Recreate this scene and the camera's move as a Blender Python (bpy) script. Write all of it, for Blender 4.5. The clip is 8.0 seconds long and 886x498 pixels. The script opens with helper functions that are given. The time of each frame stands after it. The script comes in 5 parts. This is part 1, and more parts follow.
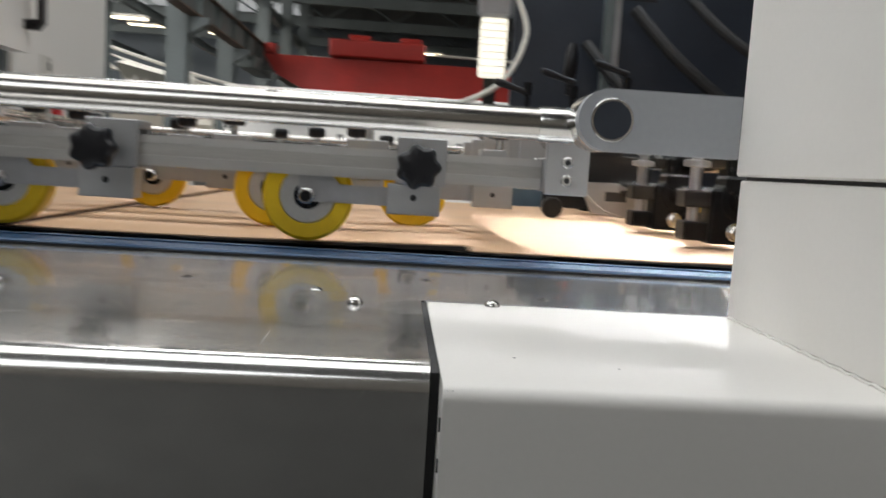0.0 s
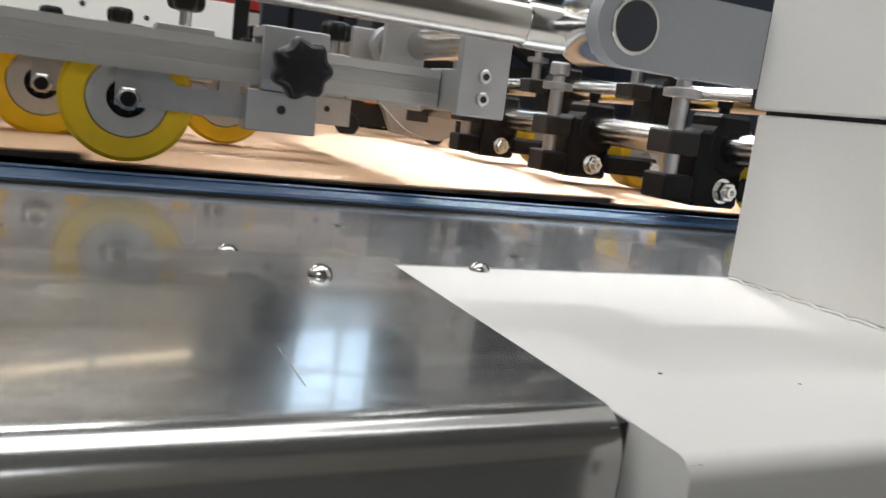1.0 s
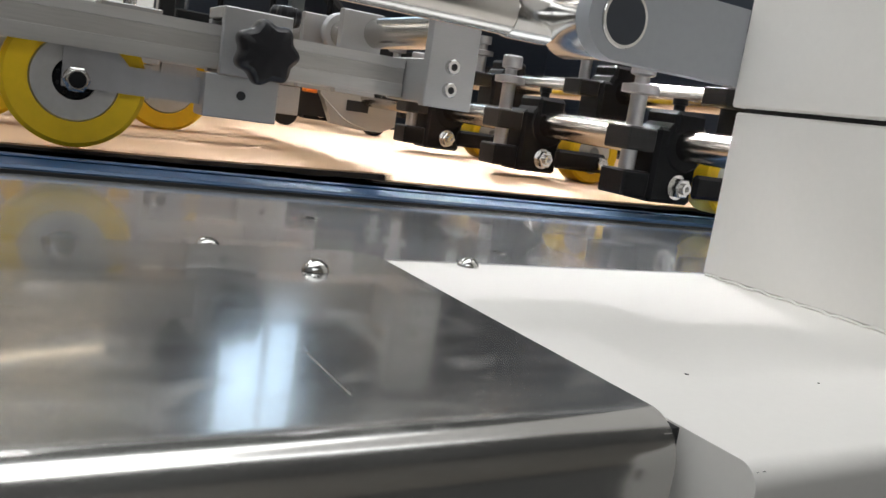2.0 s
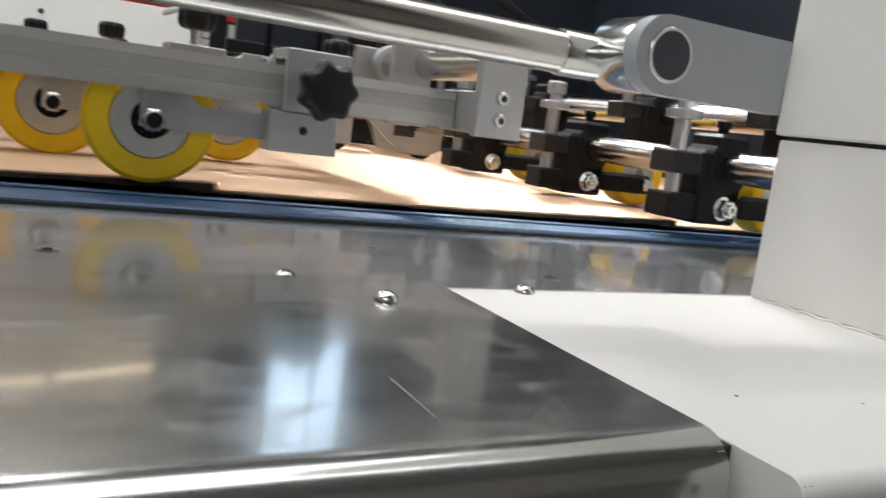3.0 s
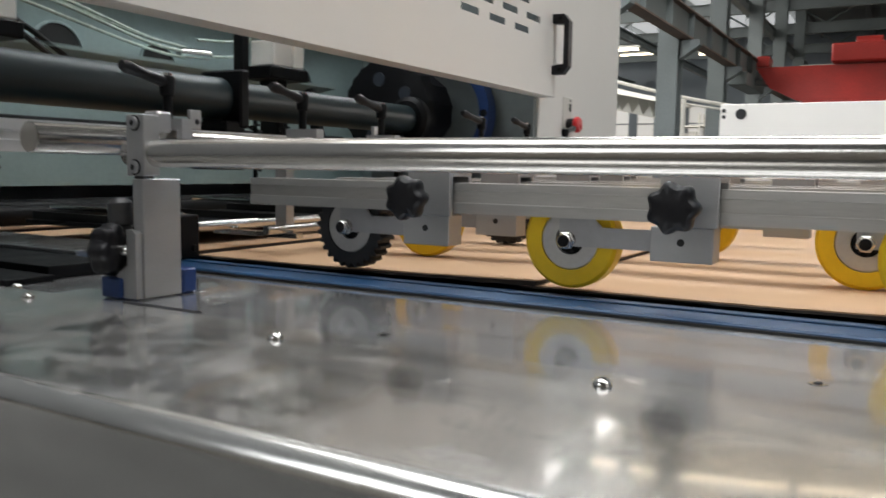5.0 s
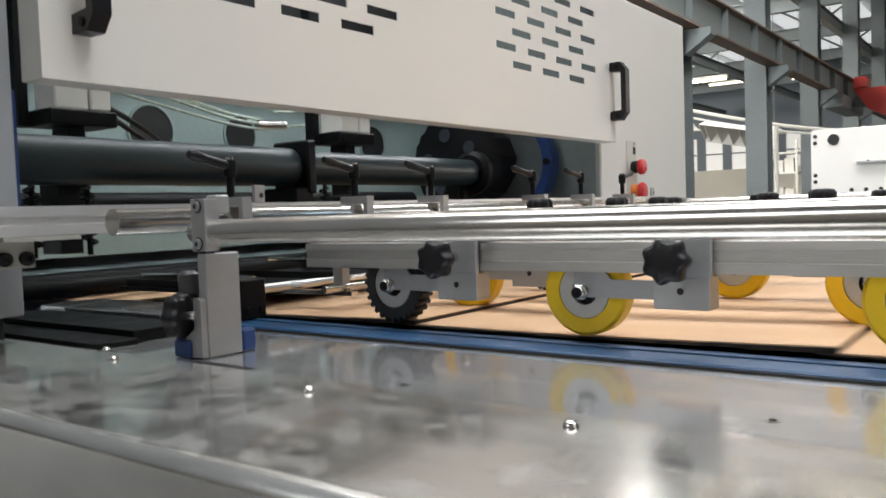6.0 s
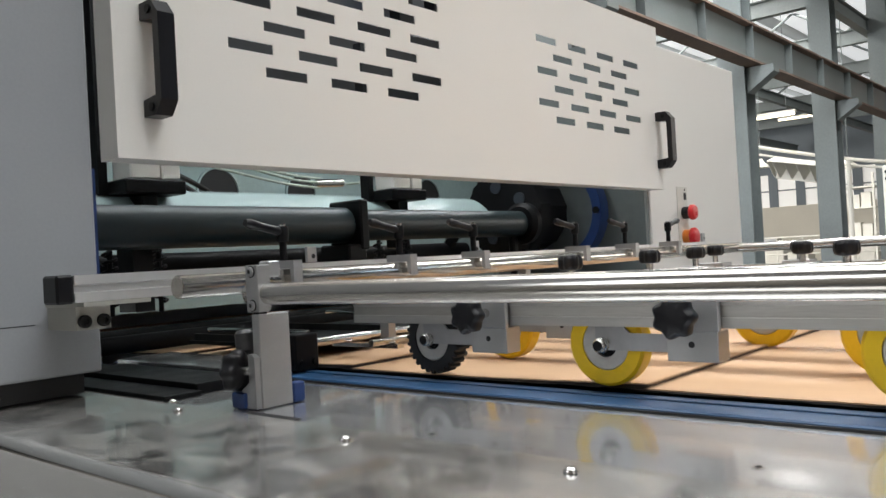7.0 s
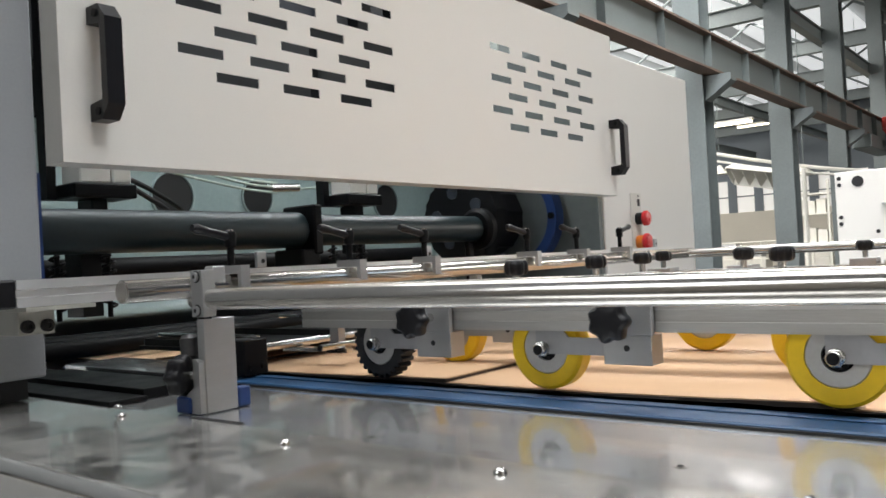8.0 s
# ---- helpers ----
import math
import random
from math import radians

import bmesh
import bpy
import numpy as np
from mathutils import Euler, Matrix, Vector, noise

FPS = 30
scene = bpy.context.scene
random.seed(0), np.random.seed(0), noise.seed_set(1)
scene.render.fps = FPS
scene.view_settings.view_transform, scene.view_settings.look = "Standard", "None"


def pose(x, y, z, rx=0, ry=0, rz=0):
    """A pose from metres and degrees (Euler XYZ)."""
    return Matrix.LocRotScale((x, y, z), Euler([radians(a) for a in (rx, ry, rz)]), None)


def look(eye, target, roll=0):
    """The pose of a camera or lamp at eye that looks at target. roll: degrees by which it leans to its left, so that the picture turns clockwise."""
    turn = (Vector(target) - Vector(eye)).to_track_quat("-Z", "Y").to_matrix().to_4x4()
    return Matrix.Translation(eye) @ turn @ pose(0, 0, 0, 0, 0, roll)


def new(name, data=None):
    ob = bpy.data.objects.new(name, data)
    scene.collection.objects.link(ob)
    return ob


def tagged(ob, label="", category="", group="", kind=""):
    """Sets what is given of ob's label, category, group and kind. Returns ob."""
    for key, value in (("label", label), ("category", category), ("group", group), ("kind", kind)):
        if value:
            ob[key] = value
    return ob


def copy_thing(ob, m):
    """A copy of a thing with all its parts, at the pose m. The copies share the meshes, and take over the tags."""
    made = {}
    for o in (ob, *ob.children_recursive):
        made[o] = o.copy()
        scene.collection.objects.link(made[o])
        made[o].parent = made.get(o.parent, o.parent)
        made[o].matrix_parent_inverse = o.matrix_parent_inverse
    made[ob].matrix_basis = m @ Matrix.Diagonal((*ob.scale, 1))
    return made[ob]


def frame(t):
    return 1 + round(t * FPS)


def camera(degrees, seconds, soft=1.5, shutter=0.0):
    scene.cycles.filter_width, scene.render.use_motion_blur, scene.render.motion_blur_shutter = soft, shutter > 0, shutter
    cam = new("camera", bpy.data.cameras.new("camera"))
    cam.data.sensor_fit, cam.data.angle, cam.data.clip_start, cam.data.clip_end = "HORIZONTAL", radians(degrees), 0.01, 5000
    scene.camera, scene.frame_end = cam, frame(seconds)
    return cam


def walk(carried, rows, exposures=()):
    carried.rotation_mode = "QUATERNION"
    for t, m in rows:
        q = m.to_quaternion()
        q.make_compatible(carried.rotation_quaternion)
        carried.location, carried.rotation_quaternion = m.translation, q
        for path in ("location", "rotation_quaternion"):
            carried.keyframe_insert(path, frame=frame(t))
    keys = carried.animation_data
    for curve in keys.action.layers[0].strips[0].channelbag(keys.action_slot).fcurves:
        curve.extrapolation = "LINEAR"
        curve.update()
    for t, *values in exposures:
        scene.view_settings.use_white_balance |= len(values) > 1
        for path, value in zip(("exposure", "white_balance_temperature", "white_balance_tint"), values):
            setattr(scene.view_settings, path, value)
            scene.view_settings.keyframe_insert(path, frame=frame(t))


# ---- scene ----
cam = camera(57.1, 8.0, soft=1.5, shutter=0.45)
PATH = [
    (0, (-0.008, 0.013, 1.057), (0.110, 1.999, 0.855), 3.6),
    (0.5, (-0.107, 0.147, 1.049), (0.448, 2.048, 0.770), 5.2),
    (1, (-0.144, 0.234, 1.04), (0.686, 2.021, 0.697), 7.3),
    (1.5, (-0.167, 0.272, 1.029), (0.814, 1.981, 0.688), 8.8),
    (1.7, (-0.167, 0.269, 1.031), (0.838, 1.965, 0.693), 8.7),
    (2.8, (-0.192, 0.259, 1.038), (0.781, 1.977, 0.724), 8.2),
    (3, (-0.194, 0.247, 1.043), (0.721, 1.999, 0.736), 7.5),
    (3.5, (-0.198, 0.21, 1.055), (0.316, 2.121, 0.767), 4.3),
    (4, (-0.181, 0.175, 1.06), (-0.347, 2.152, 0.803), 1.8),
    (4.5, (-0.171, 0.155, 1.072), (-0.901, 2.001, 0.829), 2.1),
    (5.8, (-0.047, 0.108, 1.107), (-1.201, 1.737, 0.99), -1.5),
    (6, (-0.024, 0.101, 1.111), (-1.211, 1.708, 1.018), -2.0),
    (6.5, (0.031, 0.075, 1.124), (-1.235, 1.624, 1.106), -2.8),
    (7, (0.062, 0.066, 1.131), (-1.252, 1.574, 1.151), -3.2),
    (7.5, (0.078, 0.069, 1.13), (-1.213, 1.597, 1.152), -3.1),
    (8, (0.092, 0.071, 1.131), (-1.155, 1.634, 1.157), -3.1),
]
walk(cam, [(t, look(eye, target, roll)) for t, eye, target, roll in PATH],
     exposures=[(0.0, -0.20), (4.0, -0.20), (4.6, -0.06), (5.8, 0.54), (8.0, 0.54)])


# ---- world, lamps ----
world = bpy.data.worlds.new("world")
scene.world = world
world.use_nodes = True
wn = world.node_tree.nodes
sky = wn.new("ShaderNodeTexSky")
sky.sky_type, sky.sun_disc = "NISHITA", False
sky.sun_elevation, sky.sun_rotation = radians(38), radians(200)
world.node_tree.links.new(sky.outputs[0], wn["Background"].inputs[0])
wn["Background"].inputs[1].default_value = 0.1


def area(name, eye, target, sx, sy, watts, colour):
    l = bpy.data.lights.new(name, "AREA")
    l.shape, l.size, l.size_y, l.energy, l.color = "RECTANGLE", sx, sy, watts, colour
    ob = new(name, l)
    ob.matrix_world = look(eye, target)
    return ob


# roof-light daylight, added fill lamps on windowless sides, and the lamps of the hall
area("roof_light_lamp", (-2.6, 1.2, 6.9), (-2.6, 1.2, 0), 18.6, 3.6, 660, (0.97, 0.99, 1.0))
area("roof_light_lamp", (-1.6, 7.4, 6.9), (-1.6, 7.4, 0), 3.6, 1.6, 520, (0.98, 0.99, 1.0))
area("roof_light_lamp", (-9.0, 15.0, 6.9), (-9.0, 15.0, 0), 6, 16.0, 1800, (1.0, 0.97, 0.92))
# unseen fill added at the plain south wall, brightens the front faces and cover
area("south_fill_lamp", (-2.5, -5.9, 5.2), (0.2, 2.0, 1.0), 9, 2.6, 290, (0.94, 0.97, 1.0))
# added fill from the south-west for the hall depth, no opening there
area("south_west_fill_lamp", (-13.0, -6.0, 3.8), (-8.0, 18.0, 2.0), 11, 3.0, 1900, (0.98, 0.99, 1.0))
# narrow beam of the added strip light, aimed at the boards
beam = area("strip_light_lamp", (1.06, 2.655, 2.86), (0.60, 1.38, 0.95), 0.05, 0.40, 13, (0.96, 0.97, 1.0))
beam.data.spread = radians(30)
# added fill for surfaces facing +x; the east wall has no window
area("east_fill_lamp", (11.6, 15.0, 4.6), (-4.0, 10.0, 2.4), 14, 2.5, 900, (1.0, 0.97, 0.91))
# warm fill added in mid-hall to brighten the far end
area("west_fill_lamp", (-20.0, 20.0, 5.2), (-6.0, 37.0, 1.5), 10, 3.0, 1250, (1.0, 0.95, 0.86))
area("chamber_lamp", (-1.44, 1.5, 1.86), (-1.50, 1.5, 1.0), 1.3, 0.06, 2.6, (0.92, 1.0, 1.0))


# ---- materials ----
def material(name, colour, rough=0.5, metal=0.0, vary=0.12, scale=6.0, fine=60.0, bump=0.0, stretch=(1, 1, 1),
             rough_vary=0.08, coat=0.0, second=None, aniso=0.0, island=0.0, spec=0.5):
    """Colour and roughness varied by a broad and a fine noise, with fine relief."""
    m = bpy.data.materials.new(name)
    m.use_nodes = True
    t = m.node_tree
    b = t.nodes["Principled BSDF"]
    tc = t.nodes.new("ShaderNodeTexCoord")
    mp = t.nodes.new("ShaderNodeMapping")
    mp.inputs["Scale"].default_value = stretch
    t.links.new(tc.outputs["Object"], mp.inputs[0])

    def noise_node(sc, detail):
        n = t.nodes.new("ShaderNodeTexNoise")
        n.inputs["Scale"].default_value, n.inputs["Detail"].default_value = sc, detail
        t.links.new(mp.outputs[0], n.inputs["Vector"])
        return n
    broad, grain = noise_node(scale, 4), noise_node(fine, 3)
    mix = t.nodes.new("ShaderNodeMath")
    mix.operation = "MULTIPLY_ADD"
    mix.inputs[1].default_value = 0.35
    t.links.new(grain.outputs[0], mix.inputs[0])
    half = t.nodes.new("ShaderNodeMath")
    half.operation = "MULTIPLY"
    half.inputs[1].default_value = 0.65
    t.links.new(broad.outputs[0], half.inputs[0])
    t.links.new(half.outputs[0], mix.inputs[2])
    ramp = t.nodes.new("ShaderNodeValToRGB")
    lo = second or [c * (1 - vary) for c in colour]
    hi = colour if second else [min(1, c * (1 + vary)) for c in colour]
    ramp.color_ramp.elements[0].position, ramp.color_ramp.elements[1].position = 0.3, 0.7
    ramp.color_ramp.elements[0].color, ramp.color_ramp.elements[1].color = (*lo, 1), (*hi, 1)
    t.links.new(mix.outputs[0], ramp.inputs[0])
    t.links.new(ramp.outputs[0], b.inputs["Base Color"])
    mr = t.nodes.new("ShaderNodeMapRange")
    mr.inputs["From Min"].default_value, mr.inputs["From Max"].default_value = 0.3, 0.7
    mr.inputs["To Min"].default_value, mr.inputs["To Max"].default_value = max(0.02, rough - rough_vary), min(1, rough + rough_vary)
    t.links.new(mix.outputs[0], mr.inputs["Value"])
    t.links.new(mr.outputs[0], b.inputs["Roughness"])
    b.inputs["Metallic"].default_value = metal
    b.inputs["Coat Weight"].default_value = coat
    b.inputs["Anisotropic"].default_value = aniso
    b.inputs["Specular IOR Level"].default_value = spec
    if bump:
        bp = t.nodes.new("ShaderNodeBump")
        bp.inputs["Strength"].default_value, bp.inputs["Distance"].default_value = bump, 0.001
        t.links.new(grain.outputs[0], bp.inputs["Height"])
        t.links.new(bp.outputs[0], b.inputs["Normal"])
    return m


def glow(name, colour, strength):
    m = bpy.data.materials.new(name)
    m.use_nodes = True
    b = m.node_tree.nodes["Principled BSDF"]
    b.inputs["Base Color"].default_value = (0.8, 0.8, 0.8, 1)
    b.inputs["Emission Color"].default_value, b.inputs["Emission Strength"].default_value = (*colour, 1), strength
    return m


def stained_steel():
    """Brushed sheet with streaks, dried smudges at the machine end and a few fine scratches."""
    m = material("brushed_steel", (0.60, 0.59, 0.57), 0.19, 0.90, 0.24, 7, 60, 0.0, (0.35, 3.2, 1), 0.06, coat=0.55)
    m.node_tree.nodes["Principled BSDF"].inputs["Coat Roughness"].default_value = 0.05
    t = m.node_tree
    b = t.nodes["Principled BSDF"]
    tc = t.nodes.new("ShaderNodeTexCoord")
    sep = t.nodes.new("ShaderNodeSeparateXYZ")
    t.links.new(tc.outputs["Object"], sep.inputs[0])
    n = t.nodes.new("ShaderNodeTexNoise")
    n.inputs["Scale"].default_value, n.inputs["Detail"].default_value, n.inputs["Distortion"].default_value = 30, 2, 0.9
    t.links.new(tc.outputs["Object"], n.inputs["Vector"])
    fade = t.nodes.new("ShaderNodeMapRange")
    fade.inputs["From Min"].default_value, fade.inputs["From Max"].default_value = -0.42, -0.75
    fade.inputs["To Min"].default_value, fade.inputs["To Max"].default_value = -0.13, 0.06
    t.links.new(sep.outputs[0], fade.inputs["Value"])
    flat = t.nodes.new("ShaderNodeMath")
    flat.operation = "GREATER_THAN"
    flat.inputs[1].default_value = 0.952
    t.links.new(sep.outputs[2], flat.inputs[0])
    add = t.nodes.new("ShaderNodeMath")
    t.links.new(n.outputs[0], add.inputs[0])
    t.links.new(fade.outputs[0], add.inputs[1])
    edge = t.nodes.new("ShaderNodeMapRange")
    edge.inputs["From Min"].default_value, edge.inputs["From Max"].default_value = 0.42, 0.60
    t.links.new(add.outputs[0], edge.inputs["Value"])
    only = t.nodes.new("ShaderNodeMath")
    only.operation = "MULTIPLY"
    t.links.new(edge.outputs[0], only.inputs[0])
    t.links.new(flat.outputs[0], only.inputs[1])
    edge = only
    rough_src = b.inputs["Roughness"].links[0].from_socket
    col_src = b.inputs["Base Color"].links[0].from_socket
    mr = t.nodes.new("ShaderNodeMix")
    mr.inputs["B"].default_value = 0.27
    t.links.new(edge.outputs[0], mr.inputs["Factor"])
    t.links.new(rough_src, mr.inputs["A"])
    t.links.new(mr.outputs["Result"], b.inputs["Roughness"])
    mc = t.nodes.new("ShaderNodeMix")
    mc.data_type = "RGBA"
    mc.inputs["B"].default_value = (0.62, 0.59, 0.54, 1)
    fac = t.nodes.new("ShaderNodeMath")
    fac.operation = "MULTIPLY"
    fac.inputs[1].default_value = 0.25
    t.links.new(edge.outputs[0], fac.inputs[0])
    t.links.new(fac.outputs[0], mc.inputs["Factor"])
    t.links.new(col_src, mc.inputs["A"])
    t.links.new(mc.outputs["Result"], b.inputs["Base Color"])
    mm = t.nodes.new("ShaderNodeMapRange")
    mm.inputs["To Min"].default_value, mm.inputs["To Max"].default_value = 0.90, 0.70
    t.links.new(edge.outputs[0], mm.inputs["Value"])
    t.links.new(mm.outputs[0], b.inputs["Metallic"])
    # long soft waves of the thin sheet
    w = t.nodes.new("ShaderNodeTexNoise")
    w.inputs["Scale"].default_value = 4.0
    t.links.new(tc.outputs["Object"], w.inputs["Vector"])
    bp = t.nodes.new("ShaderNodeBump")
    bp.inputs["Strength"].default_value, bp.inputs["Distance"].default_value = 0.05, 0.004
    t.links.new(w.outputs[0], bp.inputs["Height"])
    t.links.new(bp.outputs[0], b.inputs["Normal"])
    return m


STEEL = stained_steel()
TABLE = material("polished_steel", (0.66, 0.67, 0.68), 0.17, 0.74, 0.18, 6, 40, 0.002, (0.4, 2.6, 1), 0.06, coat=0.6)
TABLE.node_tree.nodes["Principled BSDF"].inputs["Coat Roughness"].default_value = 0.04
CHROME = material("chrome", (0.58, 0.555, 0.52), 0.20, 1.0, 0.05, 8, 60, 0, (1, 1, 1), 0.03)
BRIGHT = material("bright_steel", (0.66, 0.65, 0.63), 0.20, 1.0, 0.08, 12, 120, 0.01, (1, 1, 1), 0.06)
ALU = material("anodised_aluminium", (0.60, 0.59, 0.57), 0.36, 0.9, 0.08, 10, 160, 0.02, (0.3, 4, 4), 0.06)
ALU_DARK = material("aluminium_groove", (0.50, 0.485, 0.46), 0.42, 0.9, 0.16, 14, 160, 0.02, (0.3, 4, 4), 0.06)
ALU_PLATE = material("milled_aluminium", (0.44, 0.44, 0.44), 0.45, 0.8, 0.07, 9, 200, 0.03, (1, 1, 5), 0.05)
SHEETMETAL = material("zinc_plated_steel", (0.42, 0.42, 0.43), 0.38, 0.85, 0.1, 14, 120, 0.02)
HUB = material("turned_hub", (0.52, 0.51, 0.49), 0.42, 0.8, 0.1, 25, 200, 0.02)
YELLOW = material("yellow_polyurethane", (0.82, 0.525, 0.010), 0.42, 0, 0.08, 18, 150, 0.05, spec=0.4)
ROLLER = material("blue_black_roller", (0.008, 0.019, 0.024), 0.42, 0, 0.2, 6, 120, 0.02)
POSTALU = material("dull_aluminium", (0.46, 0.46, 0.46), 0.42, 0.75, 0.08, 9, 200, 0.02, (1, 1, 5))
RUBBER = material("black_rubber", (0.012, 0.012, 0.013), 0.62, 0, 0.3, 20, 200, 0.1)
PLASTIC = material("black_plastic", (0.008, 0.008, 0.010), 0.36, 0, 0.2, 20, 300, 0.03, spec=0.3)
tw = TABLE.node_tree
wave, coords, relief = tw.nodes.new("ShaderNodeTexNoise"), tw.nodes.new("ShaderNodeTexCoord"), tw.nodes.new("ShaderNodeBump")
wave.inputs["Scale"].default_value = 7.0
relief.inputs["Strength"].default_value, relief.inputs["Distance"].default_value = 0.12, 0.004
tw.links.new(coords.outputs["Object"], wave.inputs["Vector"])
tw.links.new(wave.outputs[0], relief.inputs["Height"])
tw.links.new(relief.outputs[0], tw.nodes["Principled BSDF"].inputs["Normal"])
BLACK = material("black_oxide_steel", (0.005, 0.005, 0.006), 0.50, 0.0, 0.3, 20, 220, 0.08, spec=0.15)
DARKGREY = material("worn_dark_steel", (0.09, 0.09, 0.095), 0.4, 0.4, 0.2, 25, 200, 0.1)
CASTGREY = material("dark_grey_clamp", (0.013, 0.012, 0.0115), 0.6, 0.0, 0.2, 25, 300, 0.2, spec=0.3)
WHITE = material("white_powder_coat", (0.80, 0.775, 0.735), 0.58, 0, 0.025, 1.5, 260, 0.03, rough_vary=0.05)
GREY = material("grey_enamel", (0.33, 0.345, 0.365), 0.5, 0, 0.06, 2, 200, 0.03)
BRACKET = material("grey_cream_bracket", (0.42, 0.41, 0.37), 0.45, 0.2, 0.08, 9, 120, 0.02)
CREAM = material("cream_bracket", (0.66, 0.64, 0.58), 0.45, 0, 0.05, 9, 120, 0.02)
BLUE = material("blue_belt", (0.018, 0.070, 0.165), 0.42, 0, 0.22, 5, 120, 0.05, (0.4, 8, 1))
BLUEPAINT = material("blue_enamel", (0.010, 0.034, 0.13), 0.4, 0, 0.15, 12, 80, 0.03)
KRAFT = material("kraft_board", (0.66, 0.44, 0.27), 0.62, 0, 0.10, 2.5, 70, 0.03, (0.5, 5, 1), second=(0.56, 0.355, 0.21), spec=0.35)
KRAFTEDGE = material("shaded_board_edge", (0.035, 0.022, 0.015), 0.8, 0, 0.5, 20, 160, 0.2, second=(0.008, 0.006, 0.005))
TEAL = material("pale_teal_panel", (0.30, 0.385, 0.385), 0.42, 0, 0.12, 3, 90, 0.02)
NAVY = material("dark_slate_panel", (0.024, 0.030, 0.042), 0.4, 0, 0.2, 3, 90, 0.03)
RED = material("red_crane_paint", (0.52, 0.035, 0.025), 0.45, 0, 0.2, 1.5, 30, 0.03)
REDPLASTIC = material("red_plastic", (0.62, 0.02, 0.025), 0.3, 0, 0.06, 30, 90, 0)
ORANGE = material("orange_plastic", (0.7, 0.2, 0.02), 0.4, 0, 0.1, 40, 90, 0)
GREENSTEEL = material("grey_green_steel", (0.125, 0.145, 0.145), 0.5, 0, 0.2, 1.2, 30, 0.04)
RUST = material("rusty_flange", (0.15, 0.10, 0.075), 0.7, 0, 0.35, 2.0, 30, 0.1)
DARKROOF = material("dark_roof_sheet", (0.11, 0.11, 0.105), 0.6, 0, 0.2, 0.8, 12, 0.02)
ROOF = material("roof_sheet", (0.52, 0.53, 0.52), 0.6, 0, 0.08, 0.8, 12, 0.02)
DIM = material("grey_brown_wall", (0.20, 0.18, 0.155), 0.7, 0, 0.15, 0.5, 20, 0.05)
WALL = material("painted_hall_wall", (0.60, 0.56, 0.48), 0.7, 0, 0.08, 0.6, 20, 0.05)
FRAMEBLUE = material("blue_grey_wall", (0.15, 0.175, 0.20), 0.6, 0, 0.15, 0.5, 20, 0.05)
FLOOR = material("sealed_concrete", (0.045, 0.045, 0.042), 0.8, 0, 0.2, 0.7, 25, 0.08)
HOSE = material("clear_hose", (0.45, 0.52, 0.46), 0.25, 0, 0.1, 30, 90, 0)
TUBELIGHT = glow("warm_tube_light", (1.0, 0.82, 0.58), 6.0)
SKYLIGHT = glow("roof_light_sheet", (0.95, 0.98, 1.0), 0.42)
HAZE = glow("dull_roof_light_sheet", (0.95, 0.98, 1.0), 0.09)
WINDOW = glow("daylight_window", (1.0, 0.94, 0.84), 0.22)
COOL = glow("cool_glow_panel", (0.52, 0.76, 1.0), 2.4)
LED = glow("white_led", (0.92, 0.96, 1.0), 6)
BAR = glow("led_bar", (1.0, 0.93, 0.74), 1.15)
REDLED = glow("red_led", (1.0, 0.05, 0.03), 8)


# ---- building helpers ----
def add_box(bm, x0, x1, y0, y1, z0, z1, bevel=0.0, seg=1):
    t = bmesh.new()
    bmesh.ops.create_cube(t, size=1)
    bmesh.ops.transform(t, matrix=Matrix.Translation(((x0 + x1) / 2, (y0 + y1) / 2, (z0 + z1) / 2)) @ Matrix.Diagonal((abs(x1 - x0), abs(y1 - y0), abs(z1 - z0), 1)), verts=t.verts)
    if bevel:
        bmesh.ops.bevel(t, geom=t.edges[:], offset=bevel, segments=seg, profile=0.5, affect="EDGES")
    me = bpy.data.meshes.new("tmp")
    t.to_mesh(me)
    t.free()
    bm.from_mesh(me)
    bpy.data.meshes.remove(me)
    return bm


def box(x0, x1, y0, y1, z0, z1, bevel=0.0, seg=1):
    return add_box(bmesh.new(), x0, x1, y0, y1, z0, z1, bevel, seg)


def loft(bm, rings, caps=True):
    vs = [[bm.verts.new(p) for p in r] for r in rings]
    n = len(vs[0])
    for a, b in zip(vs, vs[1:]):
        for i in range(n):
            bm.faces.new((a[i], a[(i + 1) % n], b[(i + 1) % n], b[i]))
    if caps:
        bm.faces.new(list(reversed(vs[0])))
        bm.faces.new(vs[-1])
    return bm


def basis(axis):
    return Vector(axis).normalized().to_track_quat("Z", "Y").to_matrix()


def turn(bm, origin, axis, profile, seg=32, wobble=None, caps=True):
    """A turned form: profile of (radius, distance along axis)."""
    m, o = basis(axis), Vector(origin)
    rings = []
    for r, h in profile:
        ring = []
        for i in range(seg):
            a = 2 * math.pi * i / seg
            k = r * (wobble(a) if wobble else 1)
            ring.append(o + m @ Vector((k * math.cos(a), k * math.sin(a), h)))
        rings.append(ring)
    loft(bm, rings, caps)
    return bm


def rod(bm, p0, p1, r, seg=24, chamfer=0.0):
    d = (Vector(p1) - Vector(p0))
    n, c = d.length, chamfer
    prof = [(r, 0), (r, n)] if not c else [(r - c, 0), (r, c), (r, n - c), (r - c, n)]
    return turn(bm, p0, d, prof, seg)


